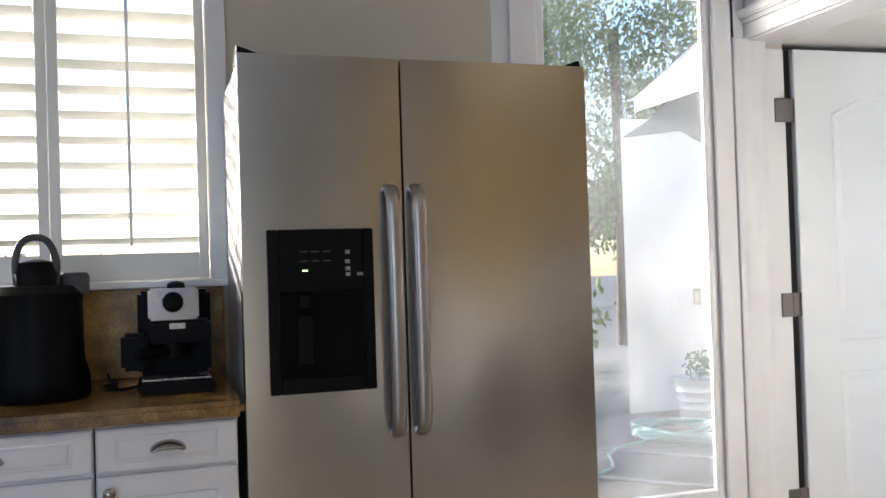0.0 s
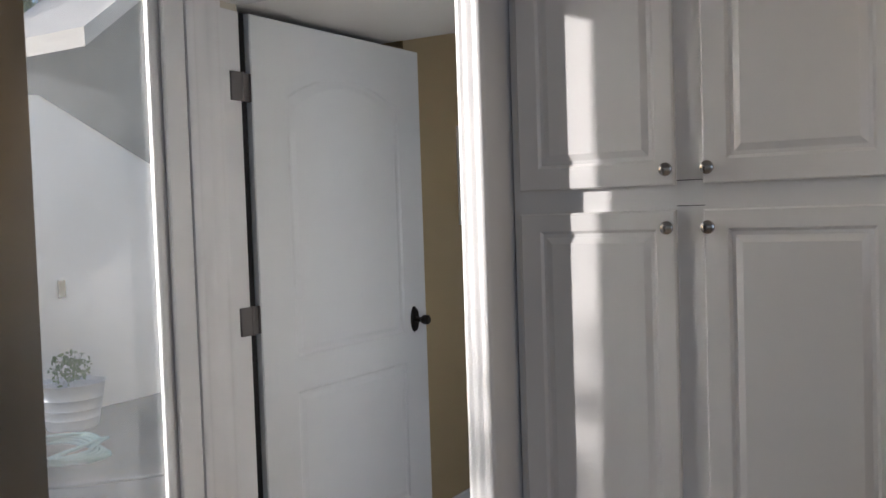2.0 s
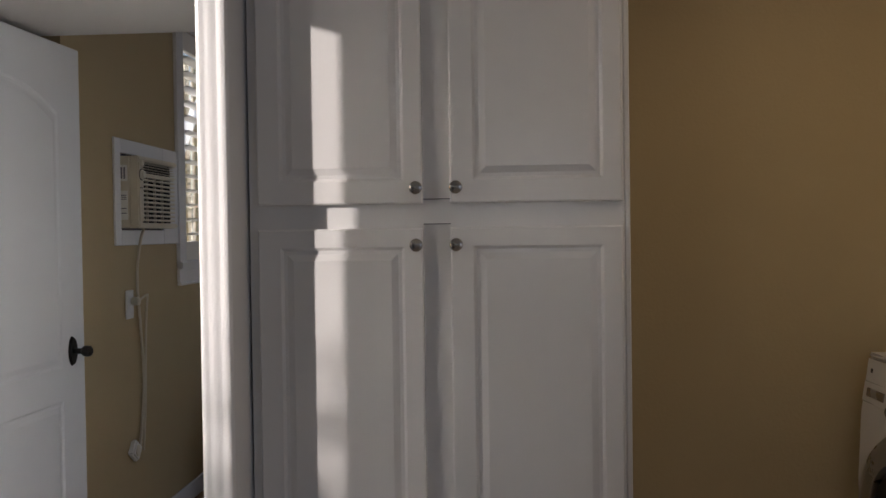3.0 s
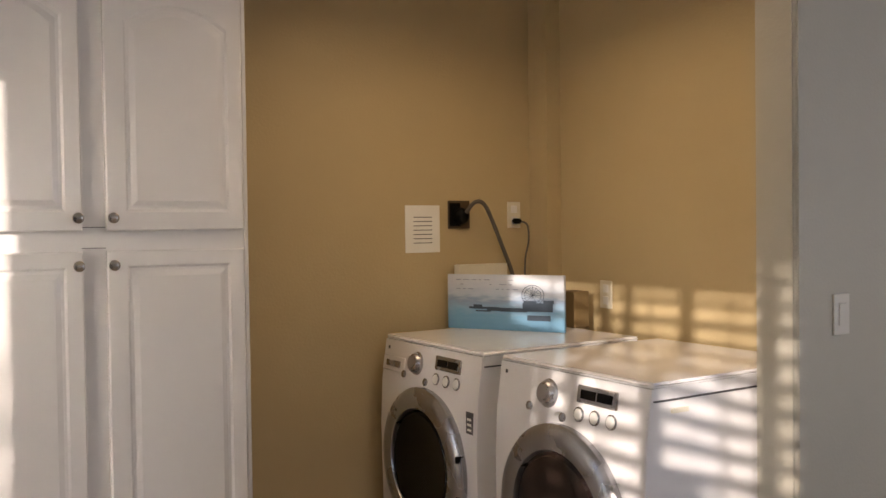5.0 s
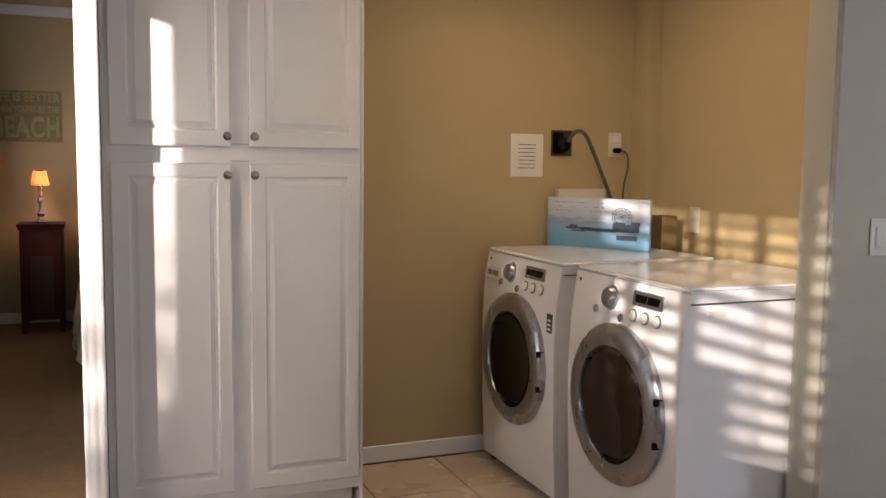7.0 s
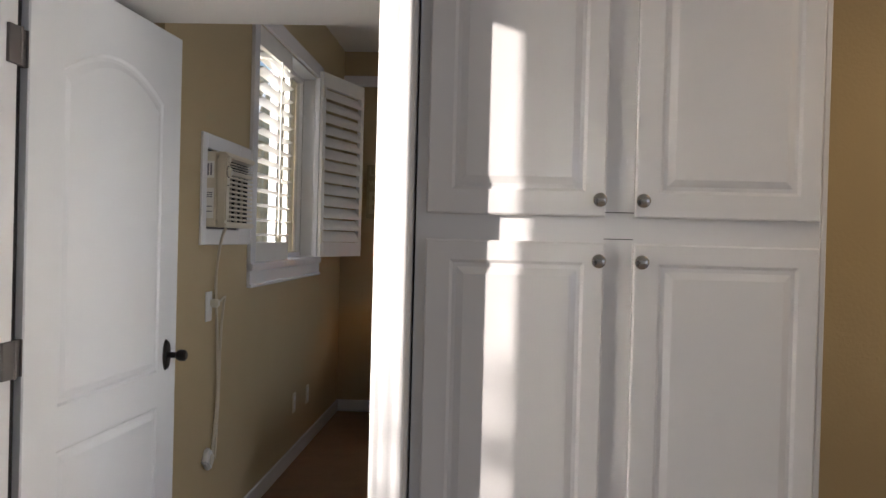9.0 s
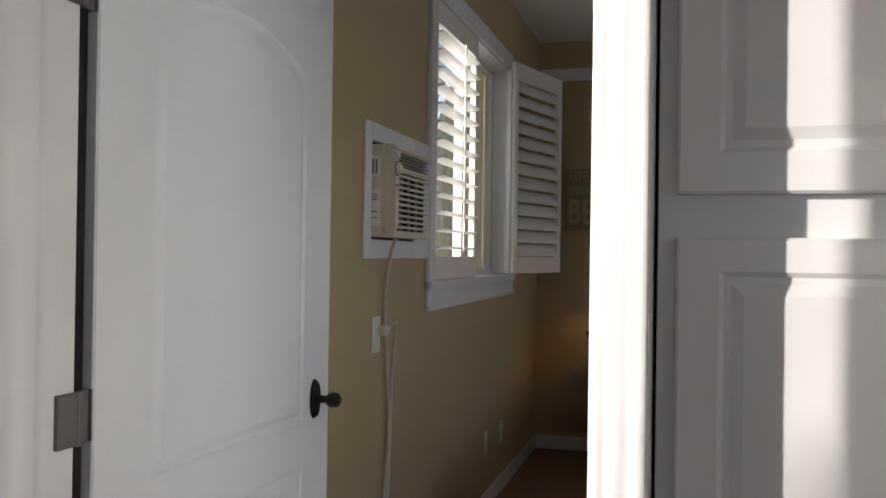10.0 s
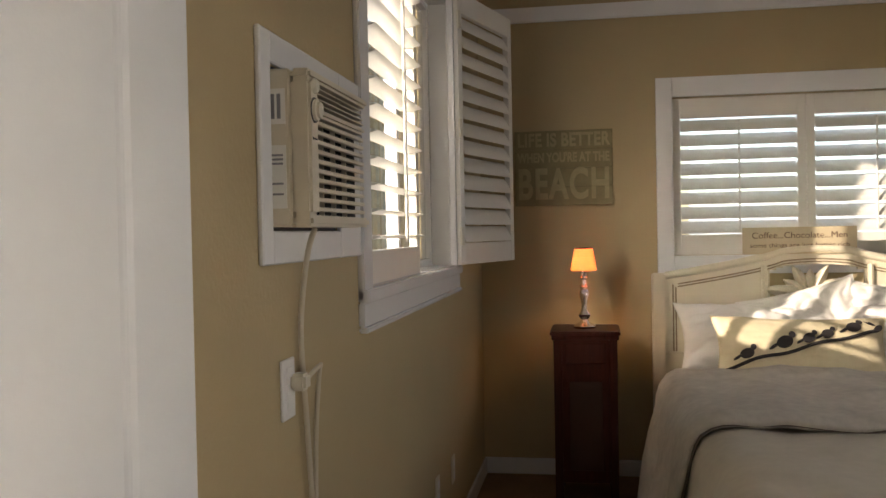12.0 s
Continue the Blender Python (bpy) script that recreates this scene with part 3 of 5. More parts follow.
tube(bm, [(2.160, 0.405, 1.455), (2.185, 0.375, 1.500), (2.230, 0.370, 1.490), (2.290, 0.39, 1.410), (2.350, 0.41, 1.310), (2.41, 0.425, 1.20), (2.46, 0.43, 1.05)], 0.009)
adopt(part("dryer_cord", bm, CORD, None, "thick grey dryer cord", True), t_)

t_ = thing("wall_outlet", "ivory wall outlet with a dark plug above the washer", "socket", (2.447, LB, 1.447))
bx("cover_plate", (-0.036, 0.036, -0.006, -0.0005, -0.058, 0.058), IVORY, t_, 0.002)
bx("socket_face", [(-0.017, 0.017, -0.008, -0.005, 0.008, 0.042), (-0.017, 0.017, -0.008, -0.005, -0.042, -0.008)], WHITEPL, t_, 0.003)
bm = bmesh.new()
box(bm, -0.018, 0.024, -0.036, -0.008, -0.040, -0.016, 0.006, 2)
part("plug", bm, BLACK, t_, "", True)
bm = bmesh.new()
tube(bm, [(2.465, 0.425, 1.418), (2.492, 0.412, 1.400), (2.500, 0.415, 1.330), (2.488, 0.425, 1.25), (2.485, 0.43, 1.10)], 0.0045)
adopt(part("washer_cord", bm, CORD, None, "thin dark washer cord", True), t_)

t_ = thing("wall_outlet", "ivory wall outlet on the side wall above the dryer", "socket", (LX, 0.040, 1.105), -90)
bx("cover_plate", (-0.036, 0.036, -0.006, -0.0005, -0.058, 0.058), IVORY, t_, 0.002)
bx("socket_face", [(-0.017, 0.017, -0.008, -0.005, 0.008, 0.042), (-0.017, 0.017, -0.008, -0.005, -0.042, -0.008)], WHITEPL, t_, 0.003)

t_ = thing("light_switch", "white light switch on the pale wall beside the laundry nook", "switch", (2.345, SY0, 1.133))
bx("cover_plate", (-0.036, 0.036, -0.006, -0.0005, -0.058, 0.058), mat("switch_plastic", (0.66, 0.64, 0.58), 0.4), t_, 0.002)
bx("rocker", (-0.016, 0.016, -0.010, -0.005, -0.032, 0.032), mat("switch_plastic", (0.66, 0.64, 0.58), 0.4), t_, 0.002)

# white card and brown box behind the picture
t_ = thing("white_box", "flat white box standing behind the picture on the washer", "box", (2.245, 0.425, 0.9725))
bx("carton", (-0.125, 0.130, -0.02, 0.02, 0, 0.262), IVORY, t_, 0.003)
t_ = thing("brown_box", "small brown cardboard box on the machines behind the picture", "box", (2.505, 0.10, 0.9725), 0)
bx("carton", (-0.05, 0.03, -0.045, 0.05, 0, 0.150), CARD, t_, 0.003)


def canvas_material():
    m = bpy.data.materials.new("harbour_picture")
    m.use_nodes = True
    nt = m.node_tree
    b = nt.nodes["Principled BSDF"]
    b.inputs["Roughness"].default_value = 0.6
    co = nt.nodes.new("ShaderNodeTexCoord")
    sep = nt.nodes.new("ShaderNodeSeparateXYZ")
    nt.links.new(co.outputs["Object"], sep.inputs[0])
    no = nt.nodes.new("ShaderNodeTexNoise")
    no.inputs["Scale"].default_value, no.inputs["Detail"].default_value = 22, 8
    mp = nt.nodes.new("ShaderNodeMapping")
    mp.inputs["Scale"].default_value = (0.6, 1, 2.6)
    nt.links.new(co.outputs["Object"], mp.inputs[0])
    nt.links.new(mp.outputs[0], no.inputs["Vector"])
    ma = nt.nodes.new("ShaderNodeMath")
    ma.operation = "MULTIPLY_ADD"
    ma.inputs[1].default_value = 0.09
    nt.links.new(no.outputs[0], ma.inputs[0])
    nt.links.new(sep.outputs["Z"], ma.inputs[2])
    r = nt.nodes.new("ShaderNodeValToRGB")
    mr = nt.nodes.new("ShaderNodeMapRange")
    mr.inputs["From Min"].default_value, mr.inputs["From Max"].default_value = 0.03, 0.27
    nt.links.new(ma.outputs[0], mr.inputs[0])
    nt.links.new(mr.outputs[0], r.inputs[0])
    stops = [(0.0, (0.10, 0.26, 0.42)), (0.3, (0.13, 0.29, 0.44)), (0.44, (0.20, 0.33, 0.47)), (0.54, (0.20, 0.27, 0.38)), (0.66, (0.38, 0.44, 0.52)), (0.9, (0.50, 0.53, 0.58))]
    r.color_ramp.elements[0].position, r.color_ramp.elements[0].color = stops[0][0], (*stops[0][1], 1)
    r.color_ramp.elements[1].position, r.color_ramp.elements[1].color = stops[-1][0], (*stops[-1][1], 1)
    for p_, c_ in stops[1:-1]:
        e = r.color_ramp.elements.new(p_)
        e.color = (*c_, 1)
    nt.links.new(r.outputs[0], b.inputs["Base Color"])
    return m


def harbour_picture():
    a, b = Vector((2.062, 0.405)), Vector((2.322, -0.053))
    ang = math.degrees(math.atan2(b.y - a.y, b.x - a.x))
    p = thing("canvas_picture", "blue canvas picture of a pier and wheel on the washer", "picture", (a.x, a.y, 0.9725), ang)
    L, H, squash = 0.518, 0.226, Matrix.Diagonal((1, 1, 0.863, 1))
    bx("canvas", (0, L, 0, 0.018, 0, H), canvas_material(), p, 0.001)
    dark = mat("picture_ink", (0.03, 0.05, 0.08), 0.7)
    bm = bmesh.new()
    for x0, x1, z0, z1 in ((0.10, 0.24, 0.098, 0.108), (0.12, 0.16, 0.106, 0.118), (0.18, 0.26, 0.090, 0.100), (0.24, 0.36, 0.088, 0.106), (0.34, 0.47, 0.092, 0.132), (0.345, 0.40, 0.13, 0.142), (0.43, 0.475, 0.13, 0.146), (0.36, 0.46, 0.050, 0.075), (0.13, 0.20, 0.085, 0.092)):
        box(bm, x0, x1, -0.0016, 0.0005, z0, z1, 0.0007)
    for k in range(24):
        a0, a1 = 2 * math.pi * k / 24, 2 * math.pi * (k + 1) / 24
        for rr in (0.048, 0.036):
            cx, cz = 0.385, 0.168
            p0, p1 = Vector((cx + rr * math.cos(a0), -0.001, cz + rr * math.sin(a0))), Vector((cx + rr * math.cos(a1), -0.001, cz + rr * math.sin(a1)))
            tube(bm, [p0, p1], 0.0011, 4, 1)
    for k in range(8):
        a0 = math.pi * k / 8
        dv = Vector((math.cos(a0), 0, math.sin(a0))) * 0.048
        tube(bm, [Vector((0.385, -0.001, 0.168)) - dv, Vector((0.385, -0.001, 0.168)) + dv], 0.0007, 4, 1)
    bmesh.ops.transform(bm, verts=bm.verts, matrix=squash)
    part("pier_drawing", bm, dark, p, "dark drawing of a pier and wheel")
    bm = bmesh.new()
    rng = random.Random(5)
    for row in range(3):
        x = 0.04
        while x < 0.30:
            w = rng.uniform(0.008, 0.03)
            if rng.random() > 0.3:
                box(bm, x, x + w, -0.001, 0.0004, 0.235 - 0.022 * row, 0.239 - 0.022 * row)
            x += w + 0.012
    bmesh.ops.transform(bm, verts=bm.verts, matrix=squash)
    part("faint_writing", bm, mat("pale_ink", (0.25, 0.28, 0.34), 0.7), p, kind="stuff")


harbour_picture()


# ---- fridge ----
def fridge():
    f = thing("refrigerator", "side-by-side stainless steel refrigerator with an ice dispenser", "refrigerator", (0, 0, 0))
    X = -0.28
    y0, ym, y1 = -2.125, -1.706, -1.165
    bx("cabinet", (W + 0.02, X - 0.065, y0 + 0.004, y1 - 0.004, 0.02, 1.755), mat("fridge_side", (0.30, 0.30, 0.30), 0.45), f, 0.006)
    for name, a, b in (("freezer_door", y0, ym - 0.003), ("fridge_door", ym + 0.003, y1)):
        bm = bmesh.new()
        n = 12
        # gently bowed front
        rows = []
        for k in range(n + 1):
            u = k / n
            y = a + (b - a) * u
            bow = 0.008 + 0.006 * (1 - (2 * u - 1) ** 2)
            rows.append(((X - 0.012 + bow), y))
        low = [bm.verts.new((x, y, 0.08)) for x, y in rows] + [bm.verts.new((X - 0.060, b, 0.08)), bm.verts.new((X - 0.060, a, 0.08))]
        up = [bm.verts.new((x, y, 1.765)) for x, y in rows] + [bm.verts.new((X - 0.060, b, 1.765)), bm.verts.new((X - 0.060, a, 1.765))]
        m_ = len(low)
        for k in range(m_):
            bm.faces.new((low[k], low[(k + 1) % m_], up[(k + 1) % m_], up[k]))
        bm.faces.new(low[::-1]), bm.faces.new(up)
        if name == "freezer_door":
            d0 = part(name, bm, STEEL, f, "brushed steel freezer door", True)
        else:
            d1 = part(name, bm, STEEL, f, "brushed steel fridge door", True)
    for a, b in ((y0 + 0.002, y0 + 0.07), (y1 - 0.07, y1 - 0.002)):
        bm = bmesh.new()
        lo = [bm.verts.new(q) for q in ((X - 0.02, a, 1.764), (X - 0.02, b, 1.764), (X - 0.14, b, 1.756), (X - 0.14, a, 1.756))]
        hi = [bm.verts.new(q) for q in ((X - 0.03, a if a < -2 else b, 1.79), (X - 0.12, a if a < -2 else b, 1.785))]
        c0, c1, c2, c3 = lo
        h0, h1 = hi
        if a < -2:
            fs = [(c0, c1, c2, c3), (c0, h0, h1, c3), (c1, h0, c0), (c2, c3, h1), (c1, c2, h1, h0)]
        else:
            fs = [(c0, c1, c2, c3), (c1, h0, h1, c2), (c0, h0, c1), (c3, c2, h1), (c0, c3, h1, h0)]
        for q in fs:
            bm.faces.new(q)
        part("top_hinge_cover", bm, BLACK, f)
    bx("kick_grille", (X - 0.07, X - 0.03, y0 + 0.02, y1 - 0.02, 0.01, 0.075), BLACK, f, 0.004)
    bx("gasket", [(X - 0.064, X - 0.0602, y0 + 0.008, y1 - 0.008, 0.085, 1.76)], GREYRUB, f)
    for nm, dy, par in (("handle", ym - 0.036, d0), ("handle", ym + 0.032, d1)):
        bm = bmesh.new()
        pts = [(X - 0.004, dy, 1.425), (X + 0.022, dy, 1.412), (X + 0.034, dy, 1.35), (X + 0.038, dy, 1.10), (X + 0.034, dy, 0.86), (X + 0.022, dy, 0.798), (X - 0.004, dy, 0.785)]
        tube(bm, pts, 0.0125, 14, 8)
        bmesh.ops.transform(bm, verts=bm.verts, matrix=Matrix.Translation((0, dy, 0)) @ Matrix.Diagonal((1, 1.55, 1, 1)) @ Matrix.Translation((0, -dy, 0)))
        part("handle", bm, HANDLE, par, "bowed satin steel handle", True)
    a, b, z0, z1 = -2.065, -1.793, 0.905, 1.320
    bm = bmesh.new()
    xf = X + 0.008
    for d in ((a, a + 0.028, z0, z1), (b - 0.028, b, z0, z1), (a + 0.028, b - 0.028, z0, z0 + 0.04), (a + 0.028, b - 0.028, 1.16, z1)):
        box(bm, X - 0.010, xf, d[0], d[1], d[2], d[3], 0.003)
    part("dispenser_frame", bm, BLACK, d0, "black dispenser frame", True)
    bx("dispenser_recess", (X - 0.012, X - 0.0055 + 0.008, a + 0.027, b - 0.027, z0 + 0.039, 1.161), BLACKGLOSS, d0)
    bx("dispenser_paddle", [(X + 0.001, X + 0.005, -1.99, -1.955, 0.98, 1.10), (X + 0.001, X + 0.006, -1.985, -1.96, 1.12, 1.15)], BLACK, d0, 0.001)
    bx("control_buttons", [(xf - 0.001, xf + 0.002, -1.868, -1.856, z, z + 0.010) for z in (1.255, 1.231, 1.213, 1.198)] + [(xf - 0.001, xf + 0.002, -1.838, -1.822, 1.199, 1.207)], SILVER, d0)
    for z in (1.262, 1.238):
        for k in range(3):
            bx("control_mark", (xf - 0.001, xf + 0.001, -1.985 + 0.03 * k, -1.965 + 0.03 * k, z, z + 0.002), mat("dim_marks", (0.12, 0.11, 0.10), 0.5), d0)
    bx("status_light", (xf - 0.001, xf + 0.0015, -1.978, -1.965, 1.213, 1.217), mat("green_light", (0.45, 0.9, 0.25), 0.5, glow=1.5), d0)


fridge()


# ---- counter, cabinets, backsplash ----
def counter_run():
    y_end = -2.135
    c = thing("worktop", "polished brown granite worktop with a rounded edge", "worktop", (0, 0, 0))
    bm = bmesh.new()
    box(bm, W + 0.001, -0.20, -4.6, y_end, 0.872, 0.910, 0.012, 4)
    part("slab", bm, GRANITE, c, "", True)
    b = thing("backsplash", "brown granite backsplash under the kitchen window", "backsplash", (0, 0, 0))
    bx("slab", (W + 0.001, W + 0.022, -4.6, y_end, 0.911, 1.175), GRANITE, b, 0.002)
    widths = [(-2.150, -2.475), (-2.478, -2.935), (-2.938, -3.395), (-3.398, -3.98)]
    for i, (yb, ya) in enumerate(widths):
        cab = thing("base_cabinet", "white base cabinet with cup pull under granite worktop", "cabinet", (0, 0, 0), group="base cabinets along the window wall")
        bx("body", (W + 0.01, -0.262, ya, yb, 0.10, 0.870), CAB, cab, 0.002)
        bx("toe_kick", (W + 0.01, -0.31, ya + 0.001, yb - 0.001, 0.0, 0.10), CAB, cab)
        bm = bmesh.new()
        panel_front(bm, -yb + 0.003, -ya - 0.003, 0.760, 0.862, 0, 0.02, [(-yb + 0.045, -ya - 0.045, 0.780, 0.842, 0)], w=0.012, depth=0.004)
        bmesh.ops.transform(bm, verts=bm.verts, matrix=Matrix.Translation((-0.241, 0, 0)) @ Matrix(((0, -1, 0, 0), (-1, 0, 0, 0), (0, 0, 1, 0), (0, 0, 0, 1))))
        dr = part("drawer", bm, CAB, cab, "", True, sharp=8)
        cy = (ya + yb) / 2
        bm = bmesh.new()
        rings = []
        for k in range(13):
            a = math.pi * k / 12
            rings.append([bm.verts.new((-0.241 + 0.024 * math.sin(j * math.pi / 2 / 5), cy + 0.042 * math.cos(a) * (1 - 0.25 * (j / 5) ** 2), 0.803 + 0.024 * math.sin(a) * math.cos(j * math.pi / 2 / 5 * 0.9))) for j in range(6)])
        for r0, r1 in zip(rings, rings[1:]):
            for j in range(5):
                bm.faces.new((r0[j], r0[j + 1], r1[j + 1], r1[j]))
        pull = part("cup_pull", bm, NICKEL, dr, "satin nickel cup pull", True)
        pull.modifiers.new("wall", "SOLIDIFY").thickness = 0.0025
        n = 1 if i == 0 else 2
        for k in range(n):
            a, b2 = (ya, yb) if n == 1 else ((ya, cy) if k == 0 else (cy, yb))
            bm = bmesh.new()
            panel_front(bm, -b2 + 0.003, -a - 0.003, 0.115, 0.750, 0, 0.02, [(-b2 + 0.05, -a - 0.05, 0.165, 0.70, 0)], w=0.02, depth=0.005)
            bmesh.ops.transform(bm, verts=bm.verts, matrix=Matrix.Translation((-0.241, 0, 0)) @ Matrix(((0, -1, 0, 0), (-1, 0, 0, 0), (0, 0, 1, 0), (0, 0, 0, 1))))
            dd = part("door", bm, CAB, cab, "", True, sharp=8)
            ky = (a + 0.03) if (n == 1 or k == 1) else (b2 - 0.03)
            ball_knob("knob", dd, (-0.241, ky, 0.715), (1, 0, 0), NICKEL, 0.015)


counter_run()


def pod_brewer():
    k = thing("pod_coffee_maker", "black pod coffee maker with loop handle on granite worktop", "coffee maker", (-0.50, -2.615, 0.912))
    bm = bmesh.new()
    lathe(bm, [(0.115, 0), (0.120, 0.01), (0.118, 0.06), (0.106, 0.10), (0.104, 0.24), (0.108, 0.265), (0.09, 0.285), (0.02, 0.29)], (0, 0, 0), (0, 0, 1), 32)
    part("body", bm, BLACK, k, "", True)
    bm = bmesh.new()
    lathe(bm, [(0.05, 0), (0.055, 0.03), (0.04, 0.06), (0.01, 0.068)], (0.03, 0.0, 0.285), (0, 0, 1), 24)
    part("brew_head", bm, BLACK, k, "", True)
    bm = bmesh.new()
    tube(bm, [(0.04, -0.045, 0.29), (0.045, -0.047, 0.35), (0.05, -0.03, 0.395), (0.05, 0.0, 0.408), (0.05, 0.03, 0.395), (0.045, 0.047, 0.35), (0.04, 0.045, 0.29)], 0.009, 12, 6)
    part("handle", bm, GREYRUB, k, "dark grey loop handle", True)
    bm = bmesh.new()
    lathe(bm, [(0.035, 0), (0.037, 0.045), (0.03, 0.055)], (0.0, 0.085, 0.262), (0, 0, 1), 20)
    part("reservoir_lid", bm, GREYRUB, k, "", True)


def espresso_machine():
    e = thing("espresso_machine", "black and silver espresso machine on the granite worktop", "coffee maker", (-0.52, -2.29, 0.912))
    bx("base", (-0.10, 0.13, -0.09, 0.10, 0, 0.035), BLACK, e, 0.008, segs=2, smooth=True)
    bx("column", (-0.12, -0.02, -0.09, 0.10, 0.035, 0.262), BLACK, e, 0.01, segs=2, smooth=True)
    bx("drip_grille", (0.0, 0.12, -0.08, 0.09, 0.035, 0.040), SILVER, e, 0.001)
    bx("brew_head", (-0.02, 0.085, -0.062, 0.095, 0.125, 0.185), BLACK, e, 0.008, segs=2, smooth=True)
    bx("control_box", (-0.02, 0.082, -0.062, 0.065, 0.186, 0.268), SILVER, e, 0.006, "silver control box", segs=2, smooth=True)
    bm = bmesh.new()
    lathe(bm, [(0.027, 0), (0.025, 0.016), (0.018, 0.020)], (0.082, 0.0, 0.232), (1, 0, 0), 24)
    part("dial", bm, BLACK, e, "black dial", True)
    bm = bmesh.new()
    lathe(bm, [(0.024, 0), (0.022, 0.012), (0.01, 0.018)], (0.02, 0.01, 0.268), (0, 0, 1), 20)
    part("tank_cap", bm, BLACK, e, "", True)
    bm = bmesh.new()
    cyl(bm, (0.045, 0.0, 0.085), (0, 0, 1), 0.033, 0.04, segs=24, bevel=0.004)
    cyl(bm, (0.07, -0.02, 0.105), (1, -0.9, 0), 0.012, 0.10, r2=0.014, segs=14)
    part("portafilter", bm, BLACK, e, "black filter holder", True)
    bx("milk_jug_lever", (0.02, 0.09, -0.13, -0.065, 0.06, 0.155), BLACK, e, 0.01, segs=2, smooth=True)
    bx("label_plate", (0.0855, 0.087, -0.01, 0.03, 0.163, 0.178), SILVER, e)
    bm = bmesh.new()
    tube(bm, [(-0.56, -2.385, 0.918), (-0.52, -2.42, 0.917), (-0.56, -2.46, 0.917), (-0.62, -2.47, 0.917), (-0.66, -2.44, 0.917), (-0.72, -2.46, 0.918), (-0.80, -2.47, 0.93)], 0.004)
    adopt(part("power_cord", bm, BLACK, None, "", True), e)


pod_brewer()
espresso_machine()


# ---- shutters and windows ----
def louvre_panel(parent, name, L, z0, z1, stile, rail, pitch, tilt, t=0.028, chord=0.076, divider=True, handle_dots=False):
    """A shutter panel in its own frame: x along its width from 0 to L, y its thickness, louvres turned by tilt."""
    p = bx(name, [(0, stile, -t / 2, t / 2, z0, z1), (L - stile, L, -t / 2, t / 2, z0, z1), (stile, L - stile, -t / 2, t / 2, z0, z0 + rail), (stile, L - stile, -t / 2, t / 2, z1 - rail, z1)], SHUT, parent, 0.002)
    n = int(round((z1 - z0 - 2 * rail) / pitch))
    step = (z1 - z0 - 2 * rail) / n
    me = None
    for k in range(n):
        zc = z0 + rail + step * (k + 0.5)
        if me is None:
            bm = bmesh.new()
            prof = [(-chord / 2, 0), (-chord * 0.3, 0.0045), (0, 0.0058), (chord * 0.3, 0.0045), (chord / 2, 0), (chord * 0.3, -0.0045), (0, -0.0058), (-chord * 0.3, -0.0045)]
            ends = []
            for x in (stile + 0.001, L - stile - 0.001):
                ends.append([bm.verts.new((x, a * math.cos(tilt) - b * math.sin(tilt), a * math.sin(tilt) + b * math.cos(tilt))) for a, b in prof])
            for j in range(8):
                bm.faces.new((ends[0][j], ends[0][(j + 1) % 8], ends[1][(j + 1) % 8], ends[1][j]))
            bm.faces.new(ends[0]), bm.faces.new(ends[1][::-1])
            ob = part("louvre", bm, SHUT, p, "", True)
            me = ob.data
        else:
            ob = new("louvre", me)
            ob.parent = p
        ob.location = (0, 0, zc)
    if divider:
        bm = bmesh.new()
        box(bm, L / 2 - 0.005, L / 2 + 0.005, -chord / 2 * math.cos(tilt) - 0.012, -chord / 2 * math.cos(tilt) - 0.003, z0 + rail + 0.02, z1 - rail - 0.02, 0.002)
        part("tilt_rod", bm, SHUT, p)
    return p


def on_west(ob, y, x=W, turn=90):
    ob.matrix_basis = pose(x, y, 0, 0, 0, turn)
    return ob


def shutter(name, label, group, L, z0, z1, stile, rail, pitch, tilt, at, turn, divider=True):
    s = thing(name, label, "window shutter", at, turn, group)
    louvre_panel(s, "frame", L, z0, z1, stile, rail, pitch, tilt, divider=divider, chord=pitch * 1.04)
    return s


# kitchen window: outer glazing, casing, four shutter panels
def glazed_window(name, label, x0, x1, y0, y1, z0, z1, bars):
    """Glass and frame in the outer wall's plane (runs along y)."""
    w = tagged(thing(name, label, "window", (0, 0, 0)), kind="structure")
    fr = 0.035
    bx("window_frame", [(x0, x1, y0, y0 + fr, z0, z1), (x0, x1, y1 - fr, y1, z0, z1), (x0, x1, y0 + fr, y1 - fr, z0, z0 + fr), (x0, x1, y0 + fr, y1 - fr, z1 - fr, z1)] + [(x0, x1, b - 0.02, b + 0.02, z0 + fr, z1 - fr) for b in bars], TRIM, w, 0.003)
    edges = [y0 + fr] + [v for b in bars for v in (b - 0.02, b + 0.02)] + [y1 - fr]
    for a, b in zip(edges[::2], edges[1::2]):
        p = bx("pane", ((x0 + x1) / 2 - 0.003, (x0 + x1) / 2 + 0.003, a - 0.002, b + 0.002, z0 + fr - 0.002, z1 - fr + 0.002), GLASS, w)
        p.visible_shadow = False
    return w


glazed_window("window_1", "white framed kitchen window behind shutters", WO + 0.01, WO + 0.05, WIN_K[0], WIN_K[1], WIN_K[2], WIN_K[3], [-2.85])
structure("trim_kitchen_window", [(W, W + 0.018, WIN_K[1], WIN_K[1] + 0.062, 1.18, 2.33), (W, W + 0.018, WIN_K[0] - 0.062, WIN_K[0], 1.18, 2.33), (W, W + 0.018, WIN_K[0], WIN_K[1], 2.272, 2.33), (W, W + 0.035, WIN_K[0] - 0.062, WIN_K[1] + 0.062, 1.176, 1.199)], TRIM, "white casing and sill round the kitchen window", 0.003)
for k in range(4):
    y1_ = -2.172 - 0.4515 * k if k < 3 else -3.447
    wide = (0.449, 0.449, 0.368, 0.212)[k]
